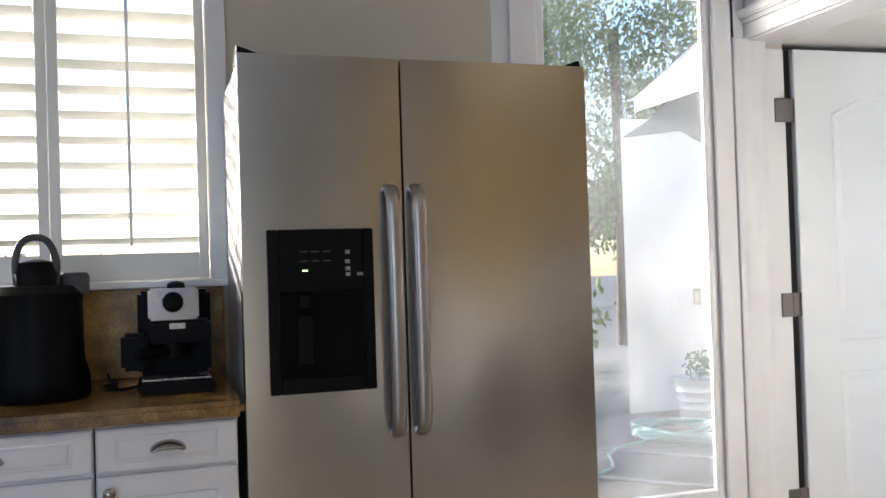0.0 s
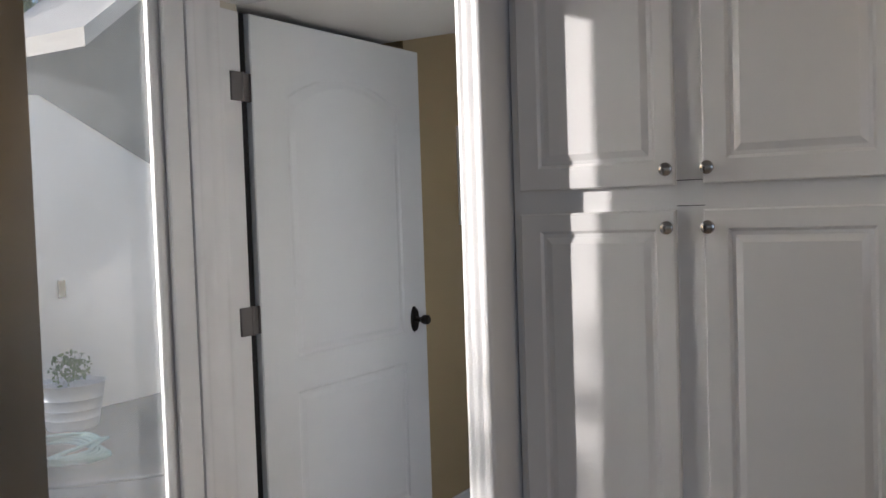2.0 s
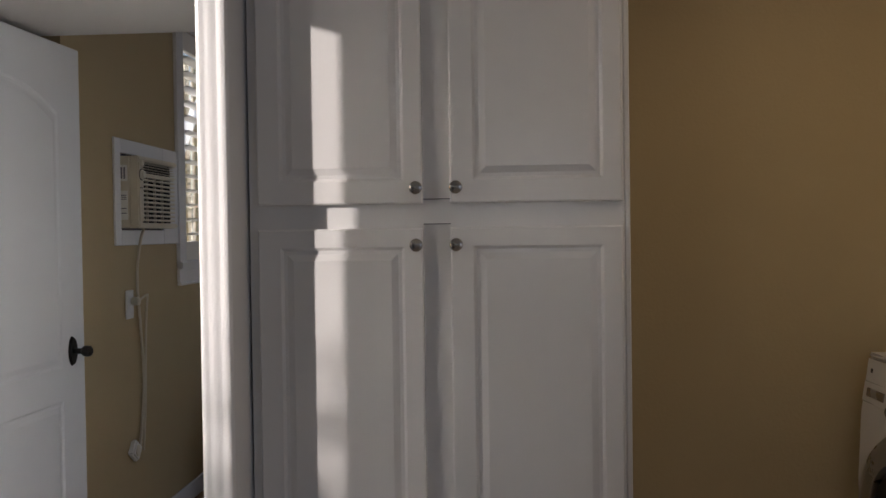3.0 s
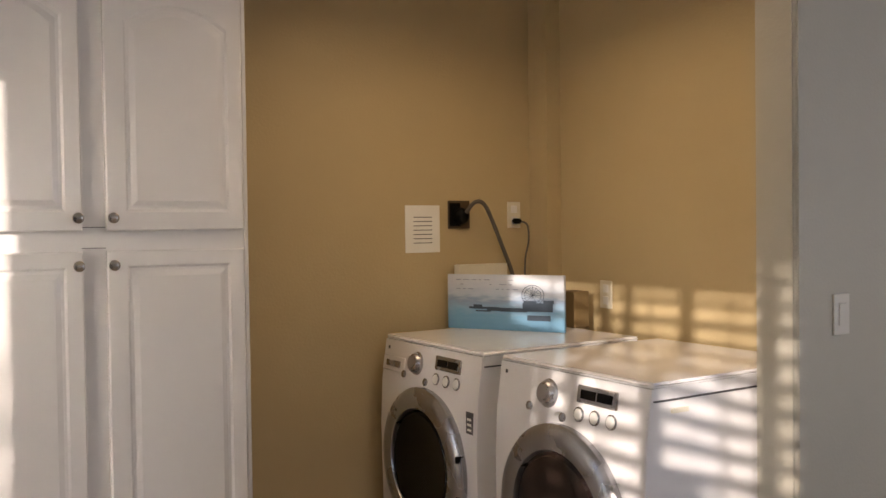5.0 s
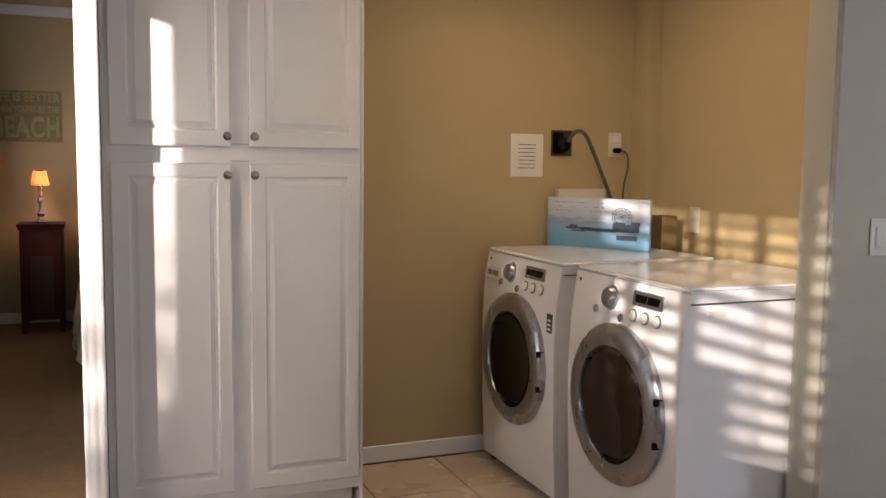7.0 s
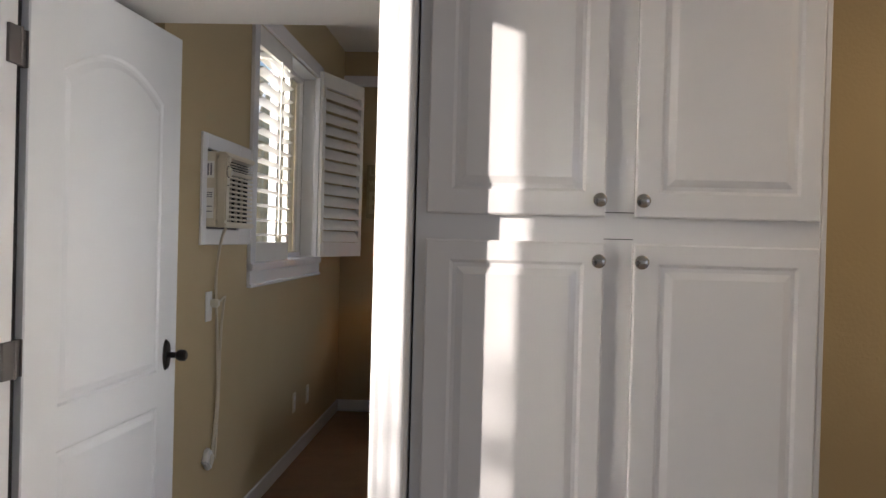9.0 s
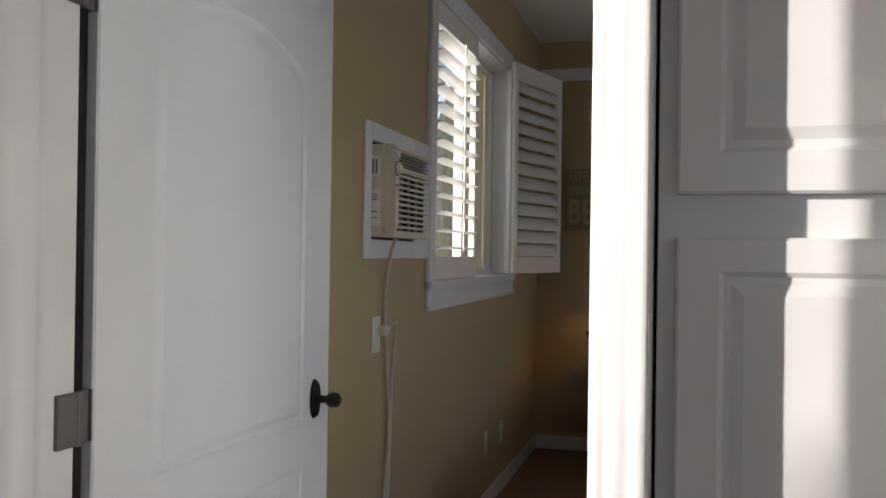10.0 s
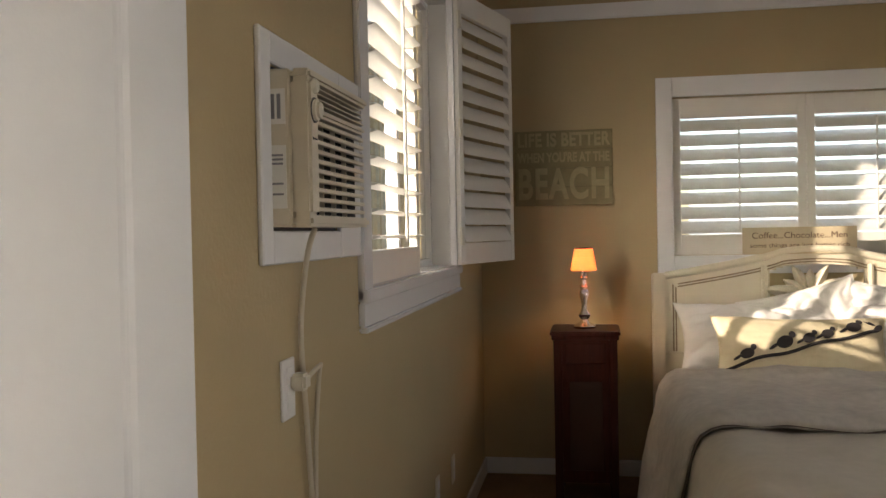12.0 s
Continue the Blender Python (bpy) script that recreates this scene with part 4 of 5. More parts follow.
    shutter("kitchen_shutter", "white louvred window shutter with open slats over the worktop", "kitchen window shutters", wide, 1.202, 2.269, 0.030, 0.080, 0.0756, radians(-11), (W - 0.020, y1_ - wide, 0), 90)

# tall glazed panel beside the doorway
g = tagged(thing("window_2", "tall white framed glass panel that looks onto the yard", "window", (0, 0, 0)), kind="structure")
a_, b_, c_, d_ = GLS
bx("window_frame", [(W - 0.046, W - 0.004, a_ - 0.20, a_, 0.30, 2.23), (W - 0.030, W - 0.004, b_, b_ + 0.16, 0.30, 2.23), (W - 0.030, W - 0.004, a_, b_, 0.30, c_), (W - 0.030, W - 0.004, a_, b_, d_, 2.23)], TRIM, g, 0.004)
bx("glazing_bead", [(W - 0.012, W + 0.004, b_ - 0.012, b_ + 0.002, c_, d_)], TRIM, g, 0.003)
bx("pane", (W - 0.020, W - 0.014, a_ - 0.01, b_ + 0.01, c_ - 0.01, d_ + 0.01), HAZEGLASS, g).visible_shadow = False
structure("trim_glass_panel", [(W, W + 0.016, a_ - 0.137, a_ - 0.035, 0, 2.30), (W, W + 0.018, b_ + 0.03, b_ + 0.112, 0, 2.30), (W, W + 0.016, a_ - 0.035, b_ + 0.03, 2.20, 2.30), (W, W + 0.016, a_ - 0.035, b_ + 0.03, 0, 0.33)], TRIM, "white casing round the tall glass panel", 0.004)
structure("trim_corner_moulding", (W, W + 0.012, b_ + 0.120, -0.206, 2.03, 2.42), TRIM, "white fluted moulding in the corner by the doorway", 0.006, 2)

# bedroom window
glazed_window("window_3", "white sliding window in the bedroom wall", WO + 0.02, WO + 0.07, WIN_B[0], WIN_B[1], WIN_B[2], WIN_B[3], [2.99])
structure("trim_window_liner", [(WO + 0.02, W - 0.001, 3.668, 3.680, 1.200, 2.36), (WO + 0.02, W - 0.001, 2.14, 2.152, 1.200, 2.36), (WO + 0.02, W - 0.001, 2.152, 3.668, 1.200, 1.2045), (WO + 0.02, W - 0.001, 2.152, 3.668, 2.352, 2.36)], TRIM, "white painted lining of the bedroom window opening")
# Added translucent cloth: glows cream and cuts the sun patch on the bed.
SUN_CLOTH = bpy.data.materials.new("cream_sun_cloth")
SUN_CLOTH.use_nodes = True
nt_ = SUN_CLOTH.node_tree
nt_.nodes["Principled BSDF"].inputs["Base Color"].default_value = (0.70, 0.63, 0.44, 1)
nt_.nodes["Principled BSDF"].inputs["Roughness"].default_value = 0.9
tl_, mx_ = nt_.nodes.new("ShaderNodeBsdfTranslucent"), nt_.nodes.new("ShaderNodeMixShader")
tl_.inputs[0].default_value = (0.70, 0.63, 0.44, 1)
mx_.inputs[0].default_value = 0.30
nt_.links.new(nt_.nodes["Principled BSDF"].outputs[0], mx_.inputs[1]), nt_.links.new(tl_.outputs[0], mx_.inputs[2])
nt_.links.new(mx_.outputs[0], nt_.nodes["Material Output"].inputs[0])
structure("window_sun_cloth", [(WO + 0.012, WO + 0.014, 3.11, 3.655, 1.235, 2.352)], SUN_CLOTH, "cream cloth panel added over part of the bedroom window to block the sun")
structure("window_sun_cloth_rail", [(WO + 0.004, WO + 0.019, 3.11, 3.655, 1.205, 1.235)], IVORY, "cream bottom rail of the added cloth panel")
structure("trim_bedroom_window", [(W, W + 0.018, 2.045, 2.14, 1.17, 2.45), (W, W + 0.018, 3.68, 3.775, 1.17, 2.45), (W, W + 0.018, 2.14, 3.68, 2.36, 2.45), (W, W + 0.030, 2.045, 3.775, 1.165, 1.20), (W, W + 0.016, 2.045, 3.775, 1.10, 1.165), (W, W + 0.026, 2.045, 3.775, 1.085, 1.10)], TRIM, "white casing, sill and apron round the bedroom window", 0.004, 2)
shutter("bedroom_shutter", "closed white louvred shutter panel in the bedroom window", "bedroom window shutters", 0.76, 1.205, 2.355, 0.045, 0.095, 0.0765, radians(-3), (W - 0.012, 2.142, 0), 90, True)
for z in (1.30, 1.80, 2.27):
    bx("shutter_hinge", (-0.010, 0.008, -0.022, -0.0145, z - 0.04, z + 0.04), HINGE, bpy.data.objects["bedroom_shutter"], 0.002)
sh_open = shutter("bedroom_shutter", "white louvred shutter panel swung open into the bedroom", "bedroom window shutters", 0.64, 1.205, 2.40, 0.045, 0.095, 0.0765, radians(62), (W + 0.035, 3.62, 0), 73.8, False)
for z in (1.33, 1.80, 2.27):
    bx("shutter_hinge", (-0.012, 0.014, -0.024, -0.0145, z - 0.04, z + 0.04), IVORY, sh_open, 0.002)
structure("trim_shutter_post", (W, W + 0.03, 3.60, 3.68, 1.205, 2.355), TRIM, "white shutter frame post", 0.003)

# end window behind the bed
e_ = tagged(thing("window_4", "white framed window behind the bed", "window", (0, 0, 0)), kind="structure")
a_, b_, c_, d_ = WIN_E
bx("window_frame", [(a_, a_ + 0.035, BED_Y + 0.10, BED_Y + 0.14, c_, d_), (b_ - 0.035, b_, BED_Y + 0.10, BED_Y + 0.14, c_, d_), (a_ + 0.035, b_ - 0.035, BED_Y + 0.10, BED_Y + 0.14, c_, c_ + 0.035), (a_ + 0.035, b_ - 0.035, BED_Y + 0.10, BED_Y + 0.14, d_ - 0.035, d_)], TRIM, e_, 0.003)
bx("pane", (a_ + 0.033, b_ - 0.033, BED_Y + 0.117, BED_Y + 0.123, c_ + 0.033, d_ - 0.033), GLASS, e_).visible_shadow = False
structure("trim_end_window", [(0.108, a_, BED_Y - 0.02, BED_Y, 1.10, 2.155), (b_, b_ + 0.087, BED_Y - 0.02, BED_Y, 1.10, 2.155), (a_, b_, BED_Y - 0.02, BED_Y, d_, 2.155), (a_, b_, BED_Y - 0.02, BED_Y, 1.10, c_)], TRIM, "white casing round the window behind the bed", 0.003)
for k in range(2):
    shutter("end_window_shutter", "white louvred shutter nearly closed behind the headboard", "shutters behind the bed", 0.688, c_ + 0.003, d_ - 0.003, 0.042, 0.108, 0.083, radians(52), (a_ + 0.003 + 0.691 * k, BED_Y + 0.05, 0), 0)


# ---- air conditioner ----
def air_conditioner():
    structure("trim_air_conditioner", [(W, W + 0.012, 1.341, 1.395, 1.29, 1.735), (W, W + 0.012, 1.86, 2.044, 1.29, 1.735), (W, W + 0.012, 1.395, 1.86, 1.675, 1.735), (W, W + 0.012, 1.395, 1.86, 1.29, 1.355)], TRIM, "white flat frame round the air conditioner", 0.003)
    a = thing("air_conditioner", "ivory through-wall air conditioner with a slatted grille", "air conditioner", (W + 0.002, 1.399, 1.362))
    Wd, H = 0.440, 0.300
    # Sleeve coloured dark grey to draw the shadow line round the housing.
    bx("shadow_line_sleeve", (-0.12, -0.004, -0.003, 0.460, -0.006, 0.312), GREYRUB, a)
    bx("housing", (-0.0035, 0.045, 0, Wd, 0, H), ACPL, a, 0.004)
    bx("front_frame", [(0.045, 0.085, 0.0, Wd, 0.0, 0.022), (0.045, 0.085, 0.0, Wd, H - 0.020, H), (0.045, 0.085, 0.0, 0.052, 0.022, H - 0.02), (0.045, 0.052, Wd - 0.018, Wd, 0.022, H - 0.02), (0.045, 0.083, 0.052, Wd - 0.018, 0.215, 0.232)], ACPL, a, 0.006, segs=2, smooth=True)
    bx("grille_back", (0.046, 0.055, 0.052, Wd - 0.018, 0.022, H - 0.02), BLACK, a)
    for k in range(10):
        z = 0.030 + k * 0.0188
        bx("grille_slat", (0.068, 0.079, 0.053, Wd - 0.019, z, z + 0.0086), ACPL, a, 0.0015)
    for k in range(4):
        z = 0.238 + k * 0.0115
        bx("vent_slat", (0.056 + 0.002 * (4 - k), 0.072 + 0.002 * (4 - k), 0.053, Wd - 0.019, z, z + 0.0022), ACPL, a)
    bx("grille_bar", [(0.056, 0.066, 0.052 + 0.085 * k, 0.056 + 0.085 * k, 0.022, 0.216) for k in range(1, 4)], ACPL, a)
    bm = bmesh.new()
    lathe(bm, [(0.021, 0), (0.020, 0.006), (0.016, 0.008), (0.015, 0.013), (0.001, 0.014)], (0.086, 0.026, 0.222), (1, 0, 0), 24)
    dial = part("dial", bm, IVORY, a, "round ivory dial", True)
    bm = bmesh.new()
    lathe(bm, [(0.0245, 0), (0.0245, 0.0015), (0.0205, 0.0015), (0.0205, 0)], (0.0852, 0.026, 0.222), (1, 0, 0), 28)
    part("dial_ring", bm, GREYRUB, dial, "dark scale ring round the dial", True)
    bm = bmesh.new()
    lathe(bm, [(0.015, 0), (0.014, 0.005), (0.011, 0.008), (0.001, 0.009)], (0.085, 0.026, 0.268), (1, 0, 0), 20)
    part("small_dial", bm, IVORY, a, "", True)
    bx("dial_marks", [(0.0852, 0.0862, 0.012, 0.017, 0.165, 0.170), (0.0852, 0.0862, 0.022, 0.040, 0.166, 0.169)], INK, a)
    lb = bx("side_label", [(0.004, 0.036, -0.0012, 0.001, 0.195, 0.262), (0.004, 0.036, -0.0012, 0.001, 0.035, 0.155)], PAPER, a, label="white printed labels")
    bx("label_print", [(0.008, 0.015, -0.0022, -0.001, 0.205, 0.252), (0.020, 0.027, -0.0022, -0.001, 0.205, 0.252)] + [(0.008, 0.03, -0.0022, -0.001, z, z + 0.004) for z in (0.118, 0.126, 0.134, 0.06, 0.08)], mat("grey_print", (0.22, 0.22, 0.24), 0.7), lb)


air_conditioner()

# outlets, plug and cord on the bedroom wall
t_ = thing("wall_outlet", "white wall outlet with the air conditioner plug in it", "socket", (W, 1.475, 1.040), 90)
bx("cover_plate", (-0.036, 0.036, -0.007, -0.0005, -0.060, 0.060), WHITEPL, t_, 0.002)
bx("socket_face", (-0.017, 0.017, -0.010, -0.006, -0.045, 0.045), WHITEPL, t_, 0.003)
bx("plug", (-0.006, 0.034, -0.042, -0.009, -0.004, 0.030), IVORY, t_, 0.006, segs=2, smooth=True)
bm = bmesh.new()
tube(bm, [(W + 0.03, 1.52, 1.055), (W + 0.045, 1.56, 1.075), (W + 0.03, 1.60, 1.05), (W + 0.015, 1.615, 0.90), (W + 0.014, 1.60, 0.60), (W + 0.016, 1.565, 0.40)], 0.005)
tube(bm, [(W + 0.05, 1.53, 1.36), (W + 0.03, 1.535, 1.30), (W + 0.012, 1.54, 1.15), (W + 0.014, 1.56, 0.95), (W + 0.015, 1.585, 0.70), (W + 0.014, 1.54, 0.45), (W + 0.018, 1.50, 0.42)], 0.006)
adopt(part("air_conditioner_cord", bm, CORDW, None, "ivory hanging cord", True), t_)
t_ = thing("plug_in_freshener", "white plug-in device low on the tan wall", "plug", (W, 1.475, 0.42), 90)
bm = bmesh.new()
t2 = bmesh.new()
box(t2, -0.036, 0.036, -0.030, -0.0005, -0.036, 0.036, 0.008, 2)
join(bm, t2, Matrix.Rotation(radians(38), 4, "Y"))
part("housing", bm, WHITEPL, t_, "", True)
bm = bmesh.new()
lathe(bm, [(0.024, 0), (0.024, 0.004), (0.019, 0.006)], (0, -0.029, 0), (0, -1, 0), 20)
part("disc", bm, IVORY, t_, "", True)
for y, z, s in ((3.16, 0.345, 1), (3.55, 0.33, 0.8)):
    t_ = thing("wall_outlet", "pale wall outlet low on the bedroom wall", "socket", (W, y, z), 90, "low bedroom outlets")
    bx("cover_plate", (-0.036, 0.036, -0.007, -0.0005, -0.058, 0.058), IVORY, t_, 0.002)
    bx("socket_face", [(-0.017, 0.017, -0.009, -0.006, 0.008, 0.042), (-0.017, 0.017, -0.009, -0.006, -0.042, -0.008)], WHITEPL, t_, 0.003)


# ---- nightstand and lamp ----
def nightstand():
    n = thing("nightstand", "narrow dark cherry wood side table with a panelled front", "side table", (-0.282, 4.20, 0))
    bx("top", (-0.172, 0.172, -0.015, 0.345, 0.826, 0.850), CHERRY, n, 0.006, segs=2, smooth=True)
    bx("top_moulding", (-0.164, 0.164, -0.007, 0.337, 0.806, 0.826), CHERRY, n, 0.004)
    for x in (-0.155, 0.115):
        for y in (0.0, 0.29):
            bx("leg", (x, x + 0.04, y, y + 0.04, 0, 0.806), CHERRY, n, 0.003)
    bx("rail", [(-0.115, 0.115, 0.006, 0.024, 0.60, 0.805), (-0.115, 0.115, 0.006, 0.024, 0.10, 0.16), (-0.115, -0.08, 0.008, 0.024, 0.16, 0.60), (0.08, 0.115, 0.008, 0.024, 0.16, 0.60)], CHERRY, n, 0.002)
    bx("drawer", (-0.10, 0.10, 0.0, 0.008, 0.69, 0.79), CHERRY, n, 0.003)
    bx("door_panel", (-0.08, 0.08, 0.014, 0.022, 0.16, 0.60), mat("dark_cherry_panel", (0.05, 0.018, 0.010), 0.35), n)
    bx("side_panel", [(-0.150, -0.140, 0.04, 0.29, 0.08, 0.805), (0.140, 0.150, 0.04, 0.29, 0.08, 0.805)], CHERRY, n)
    bx("back_panel", (-0.115, 0.115, 0.31, 0.32, 0.08, 0.805), CHERRY, n)


nightstand()


def table_lamp():
    l = thing("table_lamp", "small turned silver candlestick lamp with a lit orange shade", "lamp", (-0.284, 4.34, 0.8515))
    bm = bmesh.new()
    candle = [(0.044, 0), (0.046, 0.010), (0.040, 0.018), (0.020, 0.030), (0.014, 0.045), (0.022, 0.055), (0.026, 0.070), (0.014, 0.090), (0.011, 0.120), (0.017, 0.150), (0.023, 0.170), (0.018, 0.190), (0.012, 0.200), (0.022, 0.210), (0.012, 0.222), (0.010, 0.245), (0.020, 0.256), (0.013, 0.266), (0.016, 0.28), (0.026, 0.289), (0.010, 0.294), (0.008, 0.300)]
    lathe(bm, [(r_ * 1.22, h_) for r_, h_ in candle], segs=28)
    part("candlestick", bm, CHROME, l, "turned silver candlestick", True)
    m = bpy.data.materials.new("orange_shade_cloth")
    m.use_nodes = True
    nt = m.node_tree
    b = nt.nodes["Principled BSDF"]
    b.inputs["Base Color"].default_value = (0.75, 0.26, 0.12, 1)
    b.inputs["Roughness"].default_value = 0.8
    tr = nt.nodes.new("ShaderNodeBsdfTranslucent")
    tr.inputs[0].default_value = (0.82, 0.24, 0.09, 1)
    mx = nt.nodes.new("ShaderNodeMixShader")
    mx.inputs[0].default_value = 0.22
    nt.links.new(b.outputs[0], mx.inputs[1]), nt.links.new(tr.outputs[0], mx.inputs[2])
    nt.links.new(mx.outputs[0], nt.nodes["Material Output"].inputs[0])
    bm = bmesh.new()
    n = 32
    a = [bm.verts.new((0.066 * math.cos(2 * math.pi * k / n), 0.066 * math.sin(2 * math.pi * k / n), 0.292)) for k in range(n)]
    c = [bm.verts.new((0.046 * math.cos(2 * math.pi * k / n), 0.046 * math.sin(2 * math.pi * k / n), 0.405)) for k in range(n)]
    for k in range(n):
        bm.faces.new((a[k], a[(k + 1) % n], c[(k + 1) % n], c[k]))
    sh = part("shade", bm, m, l, "orange cloth shade, lit from inside", True)
    bm = bmesh.new()
    lathe(bm, [(0.0475, 0), (0.0475, 0.005), (0.0455, 0.005), (0.0455, 0)], (0, 0, 0.402), (0, 0, 1), 32)
    part("shade_trim", bm, CHERRY, sh, "", True)
    bm = bmesh.new()
    lathe(bm, [(0.006, 0), (0.012, 0.014), (0.011, 0.026), (0.002, 0.038)], (0, 0, 0.352), (0, 0, 1), 14)
    part("bulb", bm, mat("warm_bulb", (1.0, 0.55, 0.22), 0.4, glow=9), l, "", True)
    p = new("table_lamp_light", bpy.data.lights.new("table_lamp_light", "POINT"))
    p.data.energy, p.data.color, p.data.shadow_soft_size = 1.3, (1.0, 0.56, 0.24), 0.008
    p.location = (-0.284, 4.34, 0.8515 + 0.333)


table_lamp()


# ---- signs ----
def letters(text, size, parent, at, material, name="lettering", spacing=1.0, rot=(90, 0, 0), extrude=0.001, width=None, bold=0.0):
    cu = bpy.data.curves.new(name, "FONT")
    cu.body, cu.size, cu.extrude, cu.space_character = text, size, extrude, spacing
    cu.offset = bold
    cu.align_x, cu.align_y = "CENTER", "CENTER"
    ob = new(name, cu)
    bpy.context.view_layer.update()
    me = bpy.data.meshes.new_from_object(ob.evaluated_get(bpy.context.evaluated_depsgraph_get()))
    bpy.data.objects.remove(ob)
    xs = [v.co.x for v in me.vertices]
    k = width / (max(xs) - min(xs)) if width else 1
    me.transform(pose(*at, *rot) @ Matrix.Diagonal((k, 1, 1, 1)))
    me.materials.append(material)
    ob = new(name, me)
    ob.parent = parent
    return ob


s_ = thing("beach_sign", "weathered green wooden beach sign with cream letters on tan wall", "sign", (-0.388, BED_Y, 1.69))
for k in range(4):
    bx("board", (-0.265, 0.265, -0.022, -0.001, -0.205 + 0.1025 * k, -0.1035 + 0.1025 * k), mat("sign_green", (0.30, 0.26, 0.135), 0.75, vary=0.14, scale=18), s_, 0.002)
SIGNINK = mat("sign_cream", (0.45, 0.385, 0.22), 0.8, vary=0.12, scale=30)
letters("LIFE IS BETTER", 0.10, s_, (0, -0.0235, 0.15), SIGNINK, width=0.50, bold=0.003, spacing=1.06)
letters("WHEN YOU'RE AT THE", 0.07, s_, (0, -0.0235, 0.055), SIGNINK, width=0.50, bold=0.0025)
letters("BEACH", 0.23, s_, (0, -0.0235, -0.095), SIGNINK, width=0.49, bold=0.007, spacing=1.12)

s_ = thing("word_sign", "small cream wooden sign with brown script resting on the headboard", "sign", (0.80, 4.545, 1.215))
bx("board", (-0.277, 0.277, 0.0, 0.015, -0.01, 0.128), mat("sign_board_cream", (0.50, 0.42, 0.28), 0.6, vary=0.06), s_, 0.002)
BROWN = mat("brown_lettering", (0.09, 0.04, 0.02), 0.6)
letters("Coffee...Chocolate...Men", 0.045, s_, (0, -0.001, 0.085), BROWN, width=0.46, extrude=0.0006)
letters("some things are just better rich", 0.034, s_, (0, -0.001, 0.035), BROWN, width=0.48, extrude=0.0006)


# ---- bed ----
def bed():
    b = thing("bed", "cream painted bed with arched headboard and carved palm panel", "bed", (0.885, 0, 0))
    Y = 4.56
    H = 0.785

    def top(x):
        u = abs(x) / H
        return 1.225 - 0.125 * min(1, max(0, (u - 0.22) / 0.78)) ** 0.75 if u > 0.22 else 1.225 + 0.012 * (1 - (u / 0.22) ** 2)
    for s in (-1, 1):
        bx("post", (s * H - 0.035, s * H + 0.035, Y - 0.03, Y + 0.035, 0, 1.115), CREAM, b, 0.008, segs=2, smooth=True)
    # arched panel with an opening for the carving
    n = 48
    ox, oz0 = 0.245, 0.80
    bm = bmesh.new()
    xs = [-H + 2 * H * k / n for k in range(n + 1)]
    for y0, y1, inset, lo in ((Y, Y + 0.018, 0.0, 0.30),):
        for x0, x1 in zip(xs, xs[1:]):
            mid = (x0 + x1) / 2
            segs_ = [(lo, None)] if abs(mid) > ox else [(lo, oz0), (top(mid) - 0.085, None)]
            for z0, z1 in segs_:
                v = [bm.verts.new(p) for p in ((x0, y0, z0), (x1, y0, z0), (x1, y0, z1 or top(x1)), (x0, y0, z1 or top(x0)), (x0, y1, z0), (x1, y1, z0), (x1, y1, z1 or top(x1)), (x0, y1, z1 or top(x0)))]
                for f in ((0, 1, 2, 3), (7, 6, 5, 4), (0, 4, 5, 1), (3, 2, 6, 7), (0, 3, 7, 4), (1, 5, 6, 2)):
                    bm.faces.new([v[i] for i in f])
    bmesh.ops.remove_doubles(bm, verts=bm.verts, dist=0.0005)
    part("headboard", bm, CREAM, b)
    bm = bmesh.new()
    tube(bm, [(x, Y - 0.004, top(x) - 0.004) for x in xs[1:-1]], 0.020, 10, 1)
    part("headboard_moulding", bm, CREAM, b, "", True)
    bm = bmesh.new()
    for inset in (0.058, 0.072):
        tube(bm, [(x, Y - 0.001, top(x) - inset) for x in xs[3:-3]], 0.0035, 6, 1)
        for s in (-1, 1):
            tube(bm, [(s * (H - 0.015 - inset), Y - 0.001, top(H - 0.08) - inset), (s * (H - 0.015 - inset), Y - 0.001, 0.70)], 0.0035, 6, 1)
    part("glazed_line", bm, mat("brown_glaze", (0.26, 0.19, 0.11), 0.5), b, "brown glazed line round the headboard panel", True)
    bm = bmesh.new()
    for s in (-1, 1):
        tube(bm, [(s * (ox + 0.012), Y - 0.004, top(ox) - 0.05), (s * (ox + 0.012), Y - 0.004, 0.62)], 0.016, 8, 1)
        tube(bm, [(s * (H - 0.04), Y - 0.002, 0.70), (s * (H - 0.15), Y - 0.002, 0.70)], 0.007, 8, 1)
    part("panel_post", bm, CREAM, b, "", True)
    # carved palm: pointed leaves fanning out
    bm = bmesh.new()

    def frond(root, ang, L, w):
        d = Vector((math.cos(ang), 0, math.sin(ang)))
        s = Vector((-d.z, 0, d.x))
        pts = []
        rows = []
        for k in range(9):
            u = k / 8
            c = Vector(root) + d * L * u + Vector((0, 0, -0.05 * L * 4 * u * u))
            h = w * math.sin(math.pi * min(1, u * 0.93 + 0.06)) ** 0.8
            rows.append([bm.verts.new(c + s * h + Vector((0, 0.004, 0))), bm.verts.new(c + Vector((0, -0.010, 0))), bm.verts.new(c - s * h + Vector((0, 0.004, 0)))])
        for a, c in zip(rows, rows[1:]):
            bm.faces.new((a[0], a[1], c[1], c[0])), bm.faces.new((a[1], a[2], c[2], c[1]))
    for k in range(11):
        ang = radians(-20 + 22 * k)
        frond((-0.03, Y + 0.004, 0.975), ang, 0.19 if k % 2 else 0.235, 0.029)
    for k in range(5):
        frond((0.16, Y + 0.006, 0.97), radians(40 + 32 * k), 0.12, 0.018)
    for k in range(4):
        frond((-0.17, Y + 0.006, 0.88), radians(20 + 40 * k), 0.11, 0.016)
